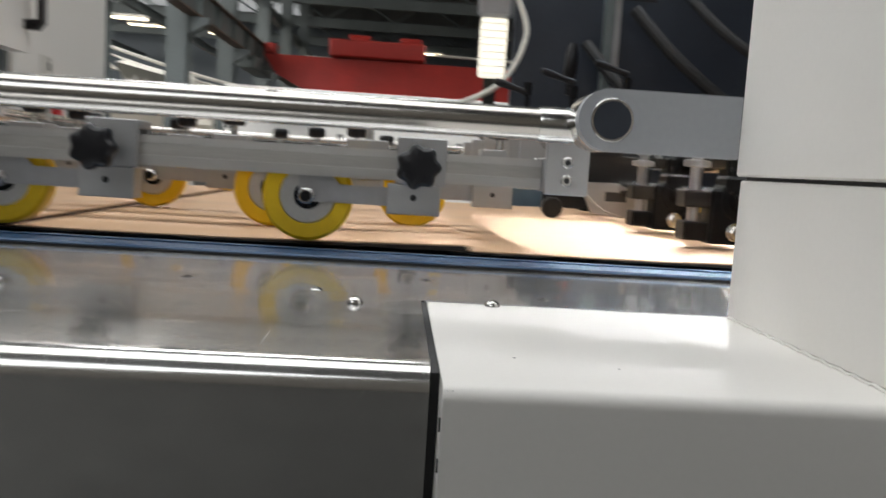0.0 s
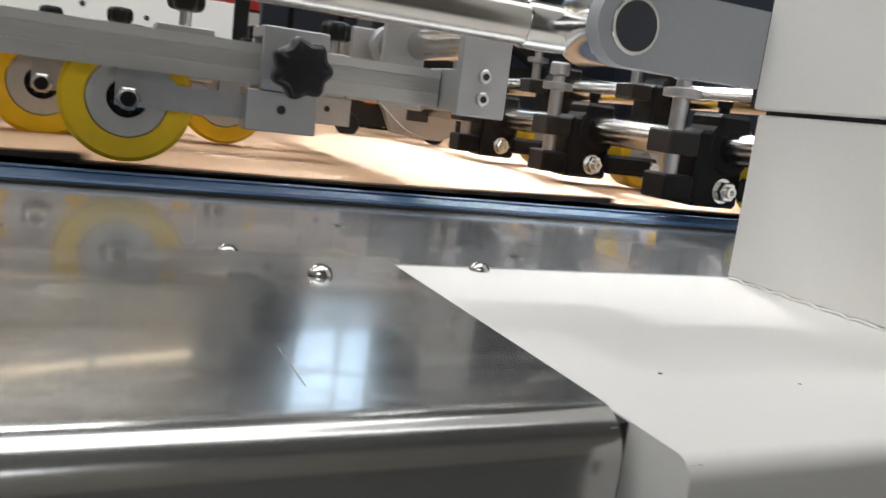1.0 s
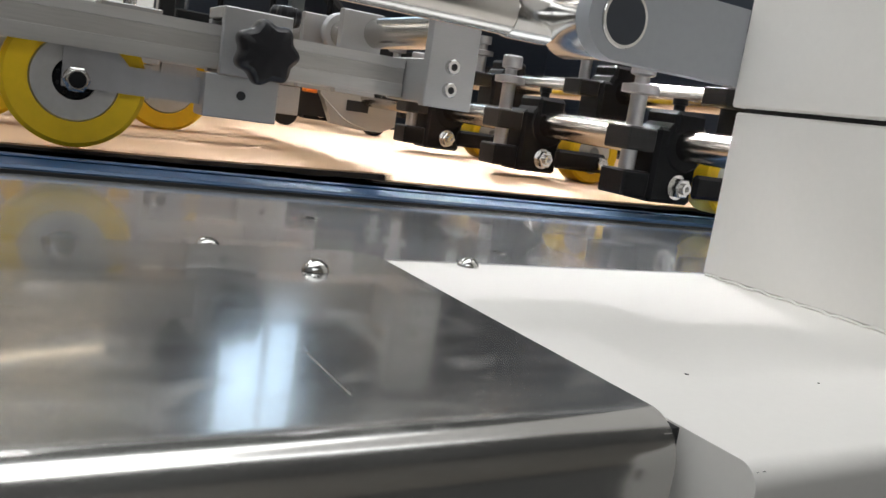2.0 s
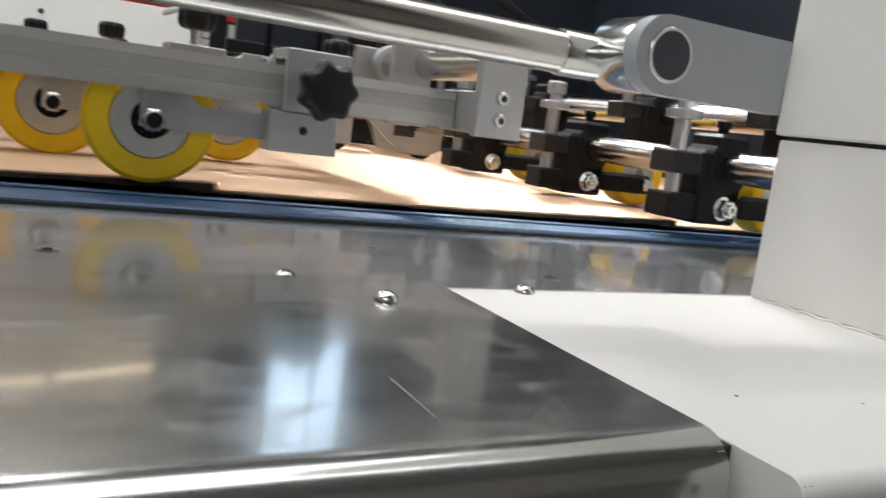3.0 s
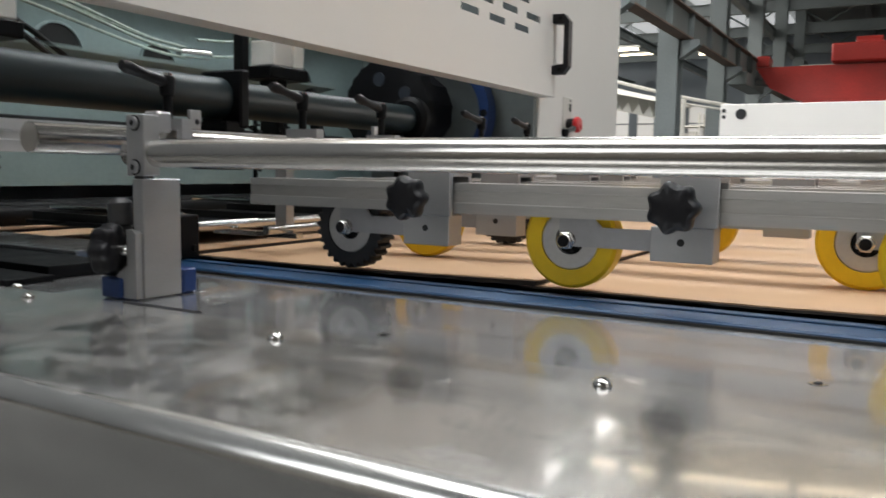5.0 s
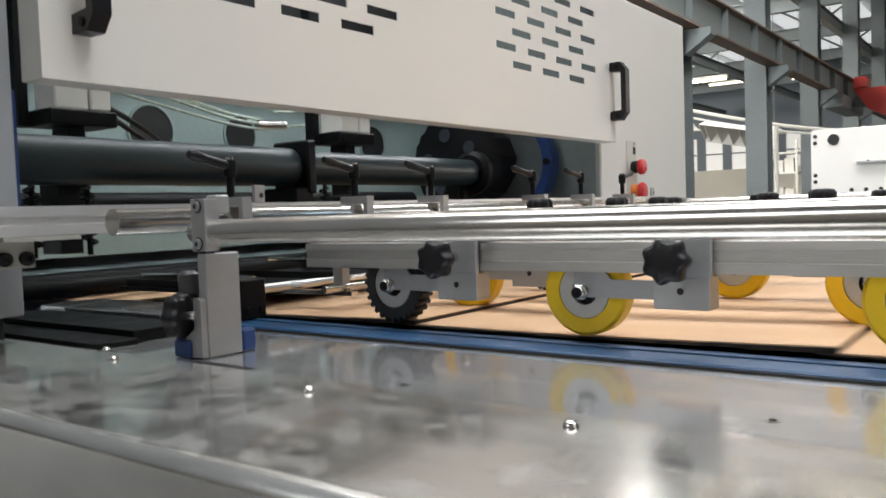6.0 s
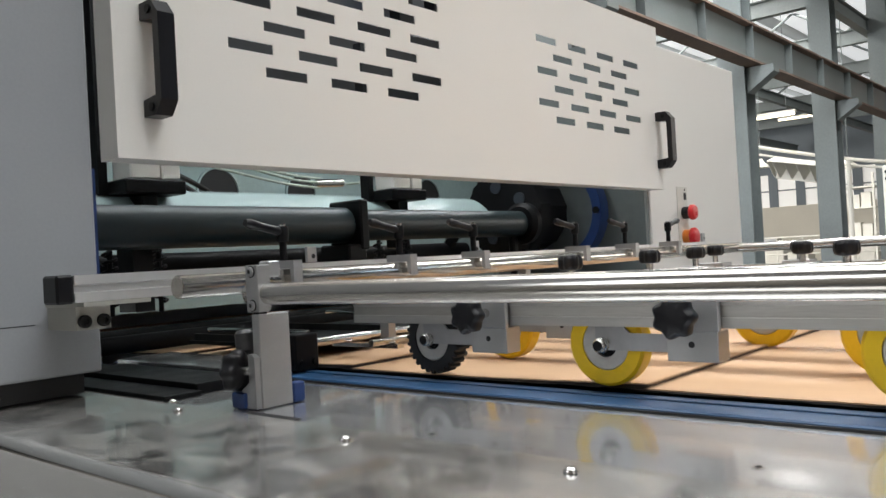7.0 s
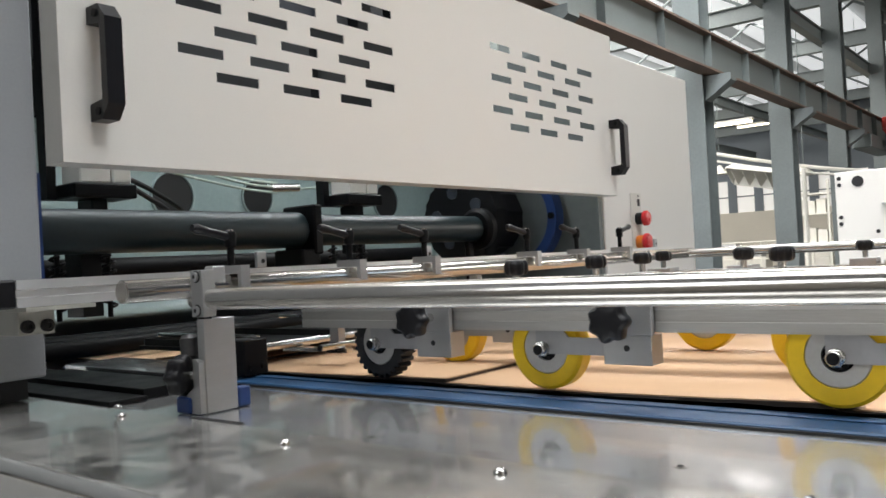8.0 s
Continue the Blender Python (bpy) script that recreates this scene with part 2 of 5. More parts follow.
def ring_solid(bm, origin, axis, ro, ri, w, seg=40, c=0.002, teeth=0):
    """A closed ring: outer and inner wall with two flat sides."""
    m, o = basis(axis), Vector(origin)
    prof = [(ri, 0), (ro - c, 0), (ro, c), (ro, w - c), (ro - c, w), (ri, w)]
    cut = lambda r, i: r * 0.91 if teeth and r > ri and (i * teeth * 2 // seg) % 2 else r
    vs = [[bm.verts.new(o + m @ Vector((cut(r, i) * math.cos(2 * math.pi * i / seg), cut(r, i) * math.sin(2 * math.pi * i / seg), h))) for i in range(seg)] for r, h in prof]
    k = len(vs)
    for j in range(k):
        a, b = vs[j], vs[(j + 1) % k]
        for i in range(seg):
            bm.faces.new((a[i], a[(i + 1) % seg], b[(i + 1) % seg], b[i]))
    return bm


def extrude_poly(bm, pts, d):
    """A flat outline of 3D points pushed along the vector d."""
    d = Vector(d)
    return loft(bm, [[Vector(p) for p in pts], [Vector(p) + d for p in pts]])


def cable(bm, pts, r, seg=8):
    """A round cable through points, smoothed."""
    pts = [Vector(p) for p in pts]
    path = []
    for i in range(len(pts) - 1):
        p0, p1, p2, p3 = pts[max(i - 1, 0)], pts[i], pts[i + 1], pts[min(i + 2, len(pts) - 1)]
        for k in range(6):
            t = k / 6
            path.append(0.5 * ((2 * p1) + (p2 - p0) * t + (2 * p0 - 5 * p1 + 4 * p2 - p3) * t * t + (3 * p1 - p0 - 3 * p2 + p3) * t ** 3))
    path.append(pts[-1])
    rings = []
    for i, p in enumerate(path):
        d = (path[min(i + 1, len(path) - 1)] - path[max(i - 1, 0)]).normalized()
        side = d.cross(Vector((0.12, 0.31, 0.94))).normalized()
        up = side.cross(d)
        rings.append([p + r * (math.cos(2 * math.pi * j / seg) * side + math.sin(2 * math.pi * j / seg) * up) for j in range(seg)])
    return loft(bm, rings)


def part(name, bm, mat, parent=None, label=""):
    """Links a bmesh as one mesh object under a thing or a part."""
    bmesh.ops.recalc_face_normals(bm, faces=bm.faces[:])
    me = bpy.data.meshes.new(name)
    bm.to_mesh(me)
    bm.free()
    me.shade_smooth()
    me.set_sharp_from_angle(angle=radians(32))
    me.materials.append(mat)
    ob = new(name, me)
    if parent:
        ob.parent = parent
    if label:
        tagged(ob, label)
    return ob


def thing(name, label, category, group="", at=(0, 0, 0), kind=""):
    root = new(name)
    root.empty_display_size = 0.05
    root.matrix_basis = pose(*at)
    return tagged(root, label, category, group, kind)


def solid(name, bm, mat, label, category, group="", kind=""):
    return tagged(part(name, bm, mat), label, category, group, kind)


def hexhead(bm, o, axis, r, h):
    turn(bm, o, axis, [(r, 0), (r, h * 0.85), (r * 0.88, h)], 6)


# ---- the hall ----
TOP = 0.95
solid("floor", box(-30, 30, -6.2, 40, -0.2, 0), FLOOR, "worn grey sealed concrete factory floor", "floor", kind="structure")
solid("wall_south", box(-30, 30, -6.4, -6.2, 0, 7.2), DIM, "plain grey-brown painted hall wall behind the machine", "wall", kind="structure")
solid("wall_east", box(12, 12.2, -6.2, 40, 0, 7.2), WALL, "plain cream painted hall wall", "wall", kind="structure")
solid("wall_west", box(-30, -29.8, -6.2, 40, 0, 7.2), WALL, "plain cream painted hall wall", "wall", kind="structure")
solid("wall_north", box(-29.8, 12, 39.8, 40, 0, 2.62), WALL, "cream lower gable wall below a band of windows", "wall", kind="structure")
bm = box(-29.8, 12, 39.8, 40, 4.18, 7.2)
for i in range(34):
    add_box(bm, -29.8 + i * 1.24, -29.4 + i * 1.24, 39.8, 40, 2.62, 4.18)
add_box(bm, -29.4, 12, 39.84, 39.89, 3.36, 3.42)
solid("wall_north_upper", bm, FRAMEBLUE, "blue-grey upper gable wall with window piers", "wall", kind="structure")
solid("window_1", box(-29.8, 12, 39.9, 39.95, 2.62, 4.18), WINDOW, "daylight window band in the gable wall", "window", kind="structure")

bm = box(-4.2, 12.2, -6.4, 40, 7.2, 7.3)
for i in range(8):
    x = -4 + i * 2.1
    add_box(bm, x, x + 0.07, -6.2, 40, 7.02, 7.2)
solid("ceiling_1", bm, DARKROOF, "dark ribbed sheet roof on purlins", "ceiling", kind="structure")
bm = box(-30, -4.21, -6.4, 40, 7.2, 7.3)
for i in range(12):
    x = -29 + i * 2.1
    add_box(bm, x, x + 0.07, -6.2, 40, 7.02, 7.2)
solid("ceiling_2", bm, ROOF, "pale ribbed sheet roof on grey purlins", "ceiling", kind="structure")
solid("roof_light", box(-11.9, 6.7, -0.6, 3.0, 6.97, 7.0), SKYLIGHT, "long translucent roof light letting daylight in", "skylight", "roof lights", kind="structure")
for y in (7.5, 15.0):
    solid("roof_light", box(-3.7, 9.8, y, y + 6.0, 6.97, 7.0), HAZE, "dusty translucent roof light", "skylight", "roof lights", kind="structure")
for x in (-10.4, -7.2, -13.6, -16.8, -20.0):
    solid("roof_light", box(x, x + 2.7, 3, 38, 6.97, 7.0), SKYLIGHT, "long translucent roof light letting daylight in", "skylight", "roof lights", kind="structure")


def i_beam(bm, p0, p1, w, h, tf=0.02, tw=0.014):
    """An I section from p0 to p1, level."""
    p0, p1 = Vector(p0), Vector(p1)
    d = (p1 - p0).normalized()
    s = d.cross(Vector((0, 0, 1))).normalized()
    u = s.cross(d)
    prof = [(-w / 2, -h / 2), (w / 2, -h / 2), (w / 2, -h / 2 + tf), (tw, -h / 2 + tf), (tw, h / 2 - tf), (w / 2, h / 2 - tf), (w / 2, h / 2), (-w / 2, h / 2), (-w / 2, h / 2 - tf), (-tw, h / 2 - tf), (-tw, -h / 2 + tf), (-w / 2, -h / 2 + tf)]
    return extrude_poly(bm, [p0 + s * a + u * b for a, b in prof], p1 - p0)


# hall columns with their brackets, carrying the crane runway
def hall_column():
    root = thing("hall_column", "grey-green steel hall column with a crane bracket", "column", "columns of the hall")
    bm = bmesh.new()
    extrude_poly(bm, [(x, y, 0) for x, y in ((-.17, -.17), (.17, -.17), (.17, -.15), (.02, -.15), (.02, .15), (.17, .15), (.17, .17), (-.17, .17), (-.17, .15), (-.02, .15), (-.02, -.15), (-.17, -.15))], (0, 0, 7.0))
    part("shaft", bm, GREENSTEEL, root)
    bm = bmesh.new()
    extrude_poly(bm, [(0.17, -0.1, 3.26), (0.50, -0.1, 3.26), (0.50, -0.1, 3.17), (0.17, -0.1, 2.95)], (0, 0.2, 0))
    part("bracket", bm, GREENSTEEL, root)
    part("base_plate", box(-.26, .26, -.26, .26, 0, 0.03), GREENSTEEL, root)
    return root


first = hall_column()
first.matrix_basis = pose(-3.8, 10.3, 0)
for y in (6.3, 14.1, 17.9, 22.3, 26.5, 31.0):
    copy_thing(first, pose(-3.8, y, 0))
for y in (10.3, 14.1, 17.9, 22.3, 27.0):
    copy_thing(first, pose(-12.0, y, 0))
for y in (14.1, 22.3, 31.0):
    copy_thing(first, pose(10.5, y, 0, 0, 0, 180))

for xb, label in ((-3.55, "long grey-green crane runway beam with rusty flanges"), (10.05, "far crane runway beam of grey-green steel")):
    root = thing("runway_beam", label, "beam", "crane runway beams", at=(xb, 0, 3.51))
    part("web", box(-0.008, 0.008, 2.0, 39.7, -0.21, 0.21), GREENSTEEL, root)
    part("lower_flange", box(-0.11, 0.11, 2.0, 39.7, -0.235, -0.21), RUST, root, "rusty brown lower flange")
    part("upper_flange", box(-0.11, 0.11, 2.0, 39.7, 0.21, 0.235), RUST, root, "rusty brown upper flange")
    part("rail", box(-0.03, 0.03, 2.0, 39.7, 0.236, 0.275), RUST, root)
    for i in range(26):
        y = 3.0 + i * 1.4
        part("stiffener", box(-0.1, 0.1, y, y + 0.012, -0.208, 0.208), GREENSTEEL, root)

for y in (6.3, 10.3, 14.1, 17.9, 22.3, 26.5, 31.0, 36.0):
    bm = bmesh.new()
    i_beam(bm, (-29, y, 6.05), (12, y, 6.05), 0.2, 0.36)
    for i in range(16):
        x = -28 + i * 2.5
        rod(bm, (x, y, 6.2), (x + 1.25, y, 6.98), 0.035, 8)
        rod(bm, (x + 2.5, y, 6.2), (x + 1.25, y, 6.98), 0.035, 8)
    solid("roof_truss", bm, GREENSTEEL, "grey-green roof truss across the hall", "truss", "roof trusses", kind="structure")
for x in (-4.0, -8.0, -12.0):
    bm = bmesh.new()
    i_beam(bm, (x, 2, 5.2), (x, 39, 5.2), 0.16, 0.28)
    solid("tie_beam", bm, GREENSTEEL, "grey-green tie beam between the columns", "beam", "tie beams", kind="structure")

# the red bridge crane
root = thing("bridge_crane", "red painted overhead travelling crane on its runway", "crane", at=(-0.05, 20.0, -0.36))
bm = bmesh.new()
extrude_poly(bm, [(-3.3, -0.25, 3.80), (10.0, -0.25, 3.80), (10.0, -0.25, 3.05), (-2.4, -0.25, 3.05), (-3.0, -0.25, 3.35)], (0, 0.5, 0))
part("girder", bm, RED, root)
part("end_carriage", box(-3.70, -3.32, -1.2, 1.2, 3.34, 3.63, 0.02), GREENSTEEL, root)
part("carriage_neck", box(-3.315, -3.0, -0.12, 0.12, 3.42, 3.56, 0.01), GREENSTEEL, root)
part("end_stop", box(-3.29, -3.02, -0.26, 0.26, 3.81, 4.05, 0.02), RED, root)
part("lower_flange", box(-2.3, 10.0, -0.32, 0.32, 3.00, 3.045, 0.006), RED, root)
part("trolley", box(-1.75, 0.5, -0.5, 0.5, 3.83, 4.22, 0.03), RED, root)
part("walkway_rail", rod(bmesh.new(), (0.7, -0.4, 4.0), (9.5, -0.4, 3.85), 0.03, 8), CREAM, root, "pale handrail")
for x in (-1.3, -0.1):
    part("motor", rod(bmesh.new(), (x, -0.3, 4.23), (x + 0.5, -0.3, 4.23), 0.13, 16, 0.02), RED, root)


# ceiling luminaires
def tube_fitting(x0, x1, y, z, skew=0.0):
    """A tube light from x0 to x1, its far end skew metres per metre deeper."""
    root = thing("tube_light", "warm white fluorescent tube light, switched on", "lamp", "tube lights")
    dy = skew * (x1 - x0)
    outline = [(x0, y - 0.06, z + 0.032), (x1, y + dy - 0.06, z + 0.032), (x1, y + dy + 0.06, z + 0.032), (x0, y + 0.06, z + 0.032)]
    part("housing", extrude_poly(bmesh.new(), outline, (0, 0, 0.058)), CREAM, root)
    part("tube", rod(bmesh.new(), (x0 + 0.03, y + 0.03 * skew, z), (x1 - 0.03, y + dy - 0.03 * skew, z), 0.025, 12), TUBELIGHT, root)
    for x in (x0 + 0.2, x1 - 0.2):
        part("hanger", rod(bmesh.new(), (x, y + (x - x0) * skew, z + 0.085), (x, y + (x - x0) * skew, 7.21), 0.006, 6), GREENSTEEL, root)


for i in range(3):
    tube_fitting(-1.95 + i * 1.02, -0.95 + i * 1.02, 8.0 + i * 0.29, 3.78, 0.28)
for x0, x1, y, z in ((-2.85, -2.55, 8, 3.8), (-2.45, -2.15, 8, 3.8),
                     (-5.6, -4.4, 24, 4.4), (-6.8, -5.8, 19, 3.9), (-3.6, -2.6, 30, 4.6), (-1.9, -1.1, 29, 4.9), (-0.7, 0.1, 29, 4.9), (0.5, 1.3, 29, 4.9), (-9.5, -8.0, 29, 5.2)):
    tube_fitting(x0, x1, y, z)

# pendant lamps far down the hall
for x, y, z in ((-8.4, 24, 3.2), (-5.3, 21, 2.7), (-5.6, 31, 3.1)):
    root = thing("pendant_lamp", "small white pendant factory lamp", "lamp", "pendant lamps", at=(x, y, z))
    part("shade", turn(bmesh.new(), (0, 0, 0), (0, 0, 1), [(0.28, 0), (0.27, 0.02), (0.1, 0.16), (0.05, 0.26)], 20), CREAM, root)
    part("cord", rod(bmesh.new(), (0, 0, 0.25), (0, 0, 7.21 - z), 0.012, 6), GREENSTEEL, root)

# pipe frame with a louvred lamp behind the machine
root = thing("pipe_frame", "white pipe frame with slim posts", "frame", at=(0, 0, 0))
for name, dz, r in (("upper_pipe", 0.0, 0.034), ("lower_pipe", -0.13, 0.022)):
    part(name, cable(bmesh.new(), [(-6.02, 15.0, 3.02 + dz), (-4.51, 15.1, 2.60 + dz), (-3.31, 15.2, 2.32 + dz * 0.7), (-1.90, 15.4, 2.11 + dz * 0.5)], r), CREAM, root)
for x, z in ((-5.56, 2.85), (-3.77, 2.38)):
    part("post", rod(bmesh.new(), (x, 15.04, 0), (x, 15.04, z), 0.042, 12), CREAM, root)

lamp = thing("louvre_lamp", "dusty white louvred lamp hood hanging from the pipe frame", "lamp")
lamp.matrix_basis = pose(-4.55, 14.85, 2.27, -38, 12, -10)
part("hood", extrude_poly(bmesh.new(), [(-0.48, y, z) for y, z in ((-0.24, 0.0), (-0.10, 0.20), (0.14, 0.20), (0.26, 0.0), (0.25, -0.008), (0.132, 0.188), (-0.092, 0.188), (-0.23, -0.008))], (1.04, 0, 0)), CREAM, lamp)
for i in range(5):
    x = -0.40 + i * 0.22
    part("louvre", extrude_poly(bmesh.new(), [(x, -0.22, 0.0), (x + 0.10, -0.10, 0.184), (x + 0.10, 0.12, 0.184), (x, 0.24, 0.0)], (0.012, 0, 0)), CREAM, lamp)
part("end_cap", extrude_poly(bmesh.new(), [(-0.504, -0.20, 0.0), (-0.504, -0.08, 0.18), (-0.504, 0.12, 0.18), (-0.504, 0.22, 0.0)], (0.020, 0, 0)), CREAM, lamp)
for x in (-0.4, 0.4):
    part("arm", cable(bmesh.new(), [(x, 0.02, 0.20), (x + 0.04, 0.06, 0.30), (x + 0.2, 0.12, 0.30), (x + 0.22, 0.14, 0.36)], 0.024), CREAM, lamp)

# far goods: low machines and a railing by the gable
for x, y, w, h in ((-9.3, 30, 0.7, 0.9), (-8.2, 30.5, 0.9, 1.3), (-7.0, 29, 0.8, 1.0), (-10.6, 31, 1.0, 1.2), (-6.1, 30, 0.6, 1.5), (-5.2, 28.5, 0.7, 2.2)):
    root = thing("far_machine", "pale grey machine far down the hall", "machine", "far machines", at=(x, y, 0))
    part("body", box(-w / 2, w / 2, -0.4, 0.4, 0, h * 0.7, 0.03), CREAM, root)
    part("head", box(-w / 3, w / 4, -0.3, 0.3, h * 0.7, h, 0.03), SHEETMETAL, root)
root = thing("railing", "pale pipe railing far down the hall", "railing", at=(-7.5, 27, 0))
for i in range(9):
    part("post", rod(bmesh.new(), (-3.2 + i * 0.8, 0, 0), (-3.2 + i * 0.8, 0, 1.15), 0.025, 8), CREAM, root)
for z in (0.6, 1.15):
    part("rail", rod(bmesh.new(), (-3.2, 0, z), (3.2, 0, z), 0.025, 8), CREAM, root)
root = thing("storage_rack", "rack with pale goods far down the hall", "rack", at=(-6.15, 25, 0))
for x in (-0.5, 0.5):
    for y in (-0.3, 0.3):
        part("upright", box(x - 0.03, x + 0.03, y - 0.03, y + 0.03, 0, 2.8), CREAM, root)
for z in (1.0, 1.83, 2.40):
    part("shelf", box(-0.55, 0.55, -0.35, 0.35, z, z + 0.05), CREAM, root)
for i in range(6):
    solid("carton", box(-6.58 + 0.29 * (i % 3), -6.33 + 0.29 * (i % 3), 24.8, 25.1, 1.052 + 0.83 * (i // 3), 1.4 + 0.83 * (i // 3) + 0.05 * (i % 2)), CREAM, "pale carton on a far rack", "carton", "cartons on the rack")

# the white neighbour machine behind the conveyor
root = thing("neighbour_machine", "white machine side panel with bolt holes", "machine", at=(0, 9.0, 0))
part("side_panel", box(-1.92, 1.30, 0, 0.06, 0.3, 1.792, 0.006), WHITE, root)
part("body", box(-1.80, 1.25, 0.065, 1.3, 0, 1.60, 0.02), GREY, root)
for x, z, r in ((-1.71, 1.688, 0.055), (-1.88, 1.728, 0.020), (-1.88, 1.662, 0.020), (-1.88, 1.337, 0.020), (-1.88, 1.272, 0.020), (-1.55, 1.18, 0.020), (-1.42, 1.18, 0.020), (-1.29, 1.18, 0.020), (-1.40, 1.455, 0.014), (-0.67, 1.31, 0.026), (-0.15, 1.57, 0.026), (0.11, 1.31, 0.026), (0.43, 1.52, 0.026), (0.63, 1.29, 0.026)):
    part("bolt_hole", turn(bmesh.new(), (x, -0.006, z), (0, 1, 0), [(r, 0), (r, 0.004)], 16), RUBBER, root)
part("slide_bar", box(-1.50, -0.93, -0.04, -0.004, 1.44, 1.456), SHEETMETAL, root)

# ---- the laminating machine ----
conveyor = thing("conveyor", "steel conveyor bed on a grey machine frame", "conveyor")
part("table_plate", box(-1.02, 1.60, 0.6525, 0.868, 0.935, TOP), TABLE, conveyor, "polished stainless steel table plate")
part("bed", box(-1.6, 1.68, 0.46, 2.45, 0.80, 0.93), BLACK, conveyor)
part("frame", box(-1.6, 1.68, 0.56, 2.40, 0.0, 0.79), GREY, conveyor)


def bent_cover(x0, x1, yf, yb, zt, r, drop, th=0.003):
    """A sheet with a rounded front bend, running along x."""
    out = [(yb, zt), (yf + r + 0.003, zt)] + [(yf + r - r * math.sin(a), zt - r + r * math.cos(a)) for a in [k * math.pi / 20 for k in range(11)]] + [(yf, zt - r - 0.003), (yf, drop)]
    inn = [(yf + th, drop)] + [(yf + r - (r - th) * math.sin(a), zt - r + (r - th) * math.cos(a)) for a in [k * math.pi / 20 for k in range(10, -1, -1)]] + [(yb, zt - th)]
    return extrude_poly(bmesh.new(), [(x0, y, z) for y, z in out + inn], (x1 - x0, 0, 0))


root = thing("front_cover", "brushed stainless steel front cover with water stains", "cover", at=(0, 0, 0))
part("sheet", bent_cover(-2.2, 0.0140, 0.424, 0.652, 0.9535, 0.014, 0.30), STEEL, root)
part("end_plate", box(0.0105, 0.0135, 0.4275, 0.58, 0.30, 0.9490), STEEL, root)


bm = bmesh.new()
extrude_poly(bm, [(-0.0793, 0.4930, 0.95352), (-0.0789, 0.4930, 0.95352), (-0.0787, 0.4580, 0.95352), (-0.0791, 0.4580, 0.95352)], (0, 0, 0.0001))
part("scratch", bm, ALU, root, "thin bright scratch")


def button_screw(x, y, z):
    root = thing("button_screw", "shiny button-head socket screw in the steel sheet", "screw", "button-head screws", at=(x, y, z))
    bm = bmesh.new()
    prof = [(0.0062, 0)] + [(0.0062 * math.cos(a), 0.0050 * math.sin(a)) for a in [k * math.pi / 18 for k in range(1, 7)]] + [(0.0026, 0.0046), (0.0022, 0.0022)]
    turn(bm, (0, 0, 0), (0, 0, 1), prof, 24)
    part("head", bm, BRIGHT, root)
    return root


scr = button_screw(-0.035, 0.604, 0.9538)
for x, y in ((-0.297, 0.618), (-0.556, 0.610), (-0.886, 0.622), (-1.24, 0.628), (-0.975, 0.667)):
    copy_thing(scr, pose(x, y, 0.9538 if y < 0.65 else TOP + 0.0003, 0, 0, x * 500))
for x, y in ((-0.069, 0.664), (0.071, 0.644)):
    copy_thing(scr, pose(x, y, TOP - 0.0002, 0, 0, x * 700))
for x, y in ((-0.183, 0.714), (-0.506, 0.684), (0.119, 0.688), (0.023, 0.769)):
    root = thing("countersunk_screw", "countersunk screw flush with the steel table", "screw", "countersunk screws", at=(x, y, TOP + 0.0002))
    part("head", turn(bmesh.new(), (0, 0, 0), (0, 0, 1), [(0.0062, 0), (0.0062, 0.0003), (0.003, 0.0002)], 20), BRIGHT, root)
    part("socket", turn(bmesh.new(), (0, 0, 0.0004), (0, 0, 1), [(0.003, 0), (0.003, 0.0003)], 6), RUBBER, root)

# white box and upright at the delivery side
root = thing("white_side_cover", "white powder-coated side cover box with a rounded edge", "cover", at=(0, 0, 0))
rr, zt = 0.007, TOP - 0.0003
prof = [(0.650, 0.20), (0.650, zt), (0.400 + rr + 0.003, zt)] + [(0.400 + rr - rr * math.sin(a), zt - rr + rr * math.cos(a)) for a in [k * math.pi / 20 for k in range(11)]] + [(0.400, zt - rr - 0.003), (0.400, 0.20)]
part("shell", extrude_poly(bmesh.new(), [(0.0195, y, z) for y, z in prof], (0.93, 0, 0)), WHITE, root)
for x, y, sx, sy in ((0.0195, 0.4015, 0.004, 0.0025), (0.062, 0.47, 0.0022, 0.0009), (0.118, 0.455, 0.0035, 0.0005)):
    part("paint_chip", turn(bmesh.new(), (x + sx, y + sy, zt - (0.002 if y < 0.41 else -0.0001)), (0, 0, 1), [(sy, 0), (sy * 0.7, 0.0002)], 9, lambda a: 1 + 0.3 * math.sin(3 * a)), RUBBER, root, "small dark paint chip")
part("gap_seal", box(0.0142, 0.0192, 0.43, 0.648, 0.20, 0.9492), RUBBER, root, "dark gap seal")
for z in (0.926, 0.905):
    part("dark_chip", box(0.0185, 0.0194, 0.4045, 0.406, z, z + 0.007), RUBBER, root, "chipped dark paint spots")
root = thing("white_upright", "white powder-coated machine upright with a panel joint", "machine upright", at=(0, 0, 0))
part("lower_panel", box(0.2625, 0.95, 0.36, 0.649, TOP + 0.0005, 1.0605, 0.0015), WHITE, root)
part("upper_panel", box(0.2595, 0.95, 0.36, 0.651, 1.0635, 2.3, 0.0015), WHITE, root)
part("joint", box(0.266, 0.94, 0.37, 0.645, 1.0605, 1.0635), RUBBER, root, "dark joint line")

bm = cable(bmesh.new(), [(0.2620, 0.645 - 0.0073 * k + 0.002 * math.sin(k * 4.1), TOP + 0.0004 + 0.0007 * math.sin(k * 2.3)) for k in range(38)], 0.0011, 6)
part("sealant", bm, WHITE, root, "uneven bead of sealant")

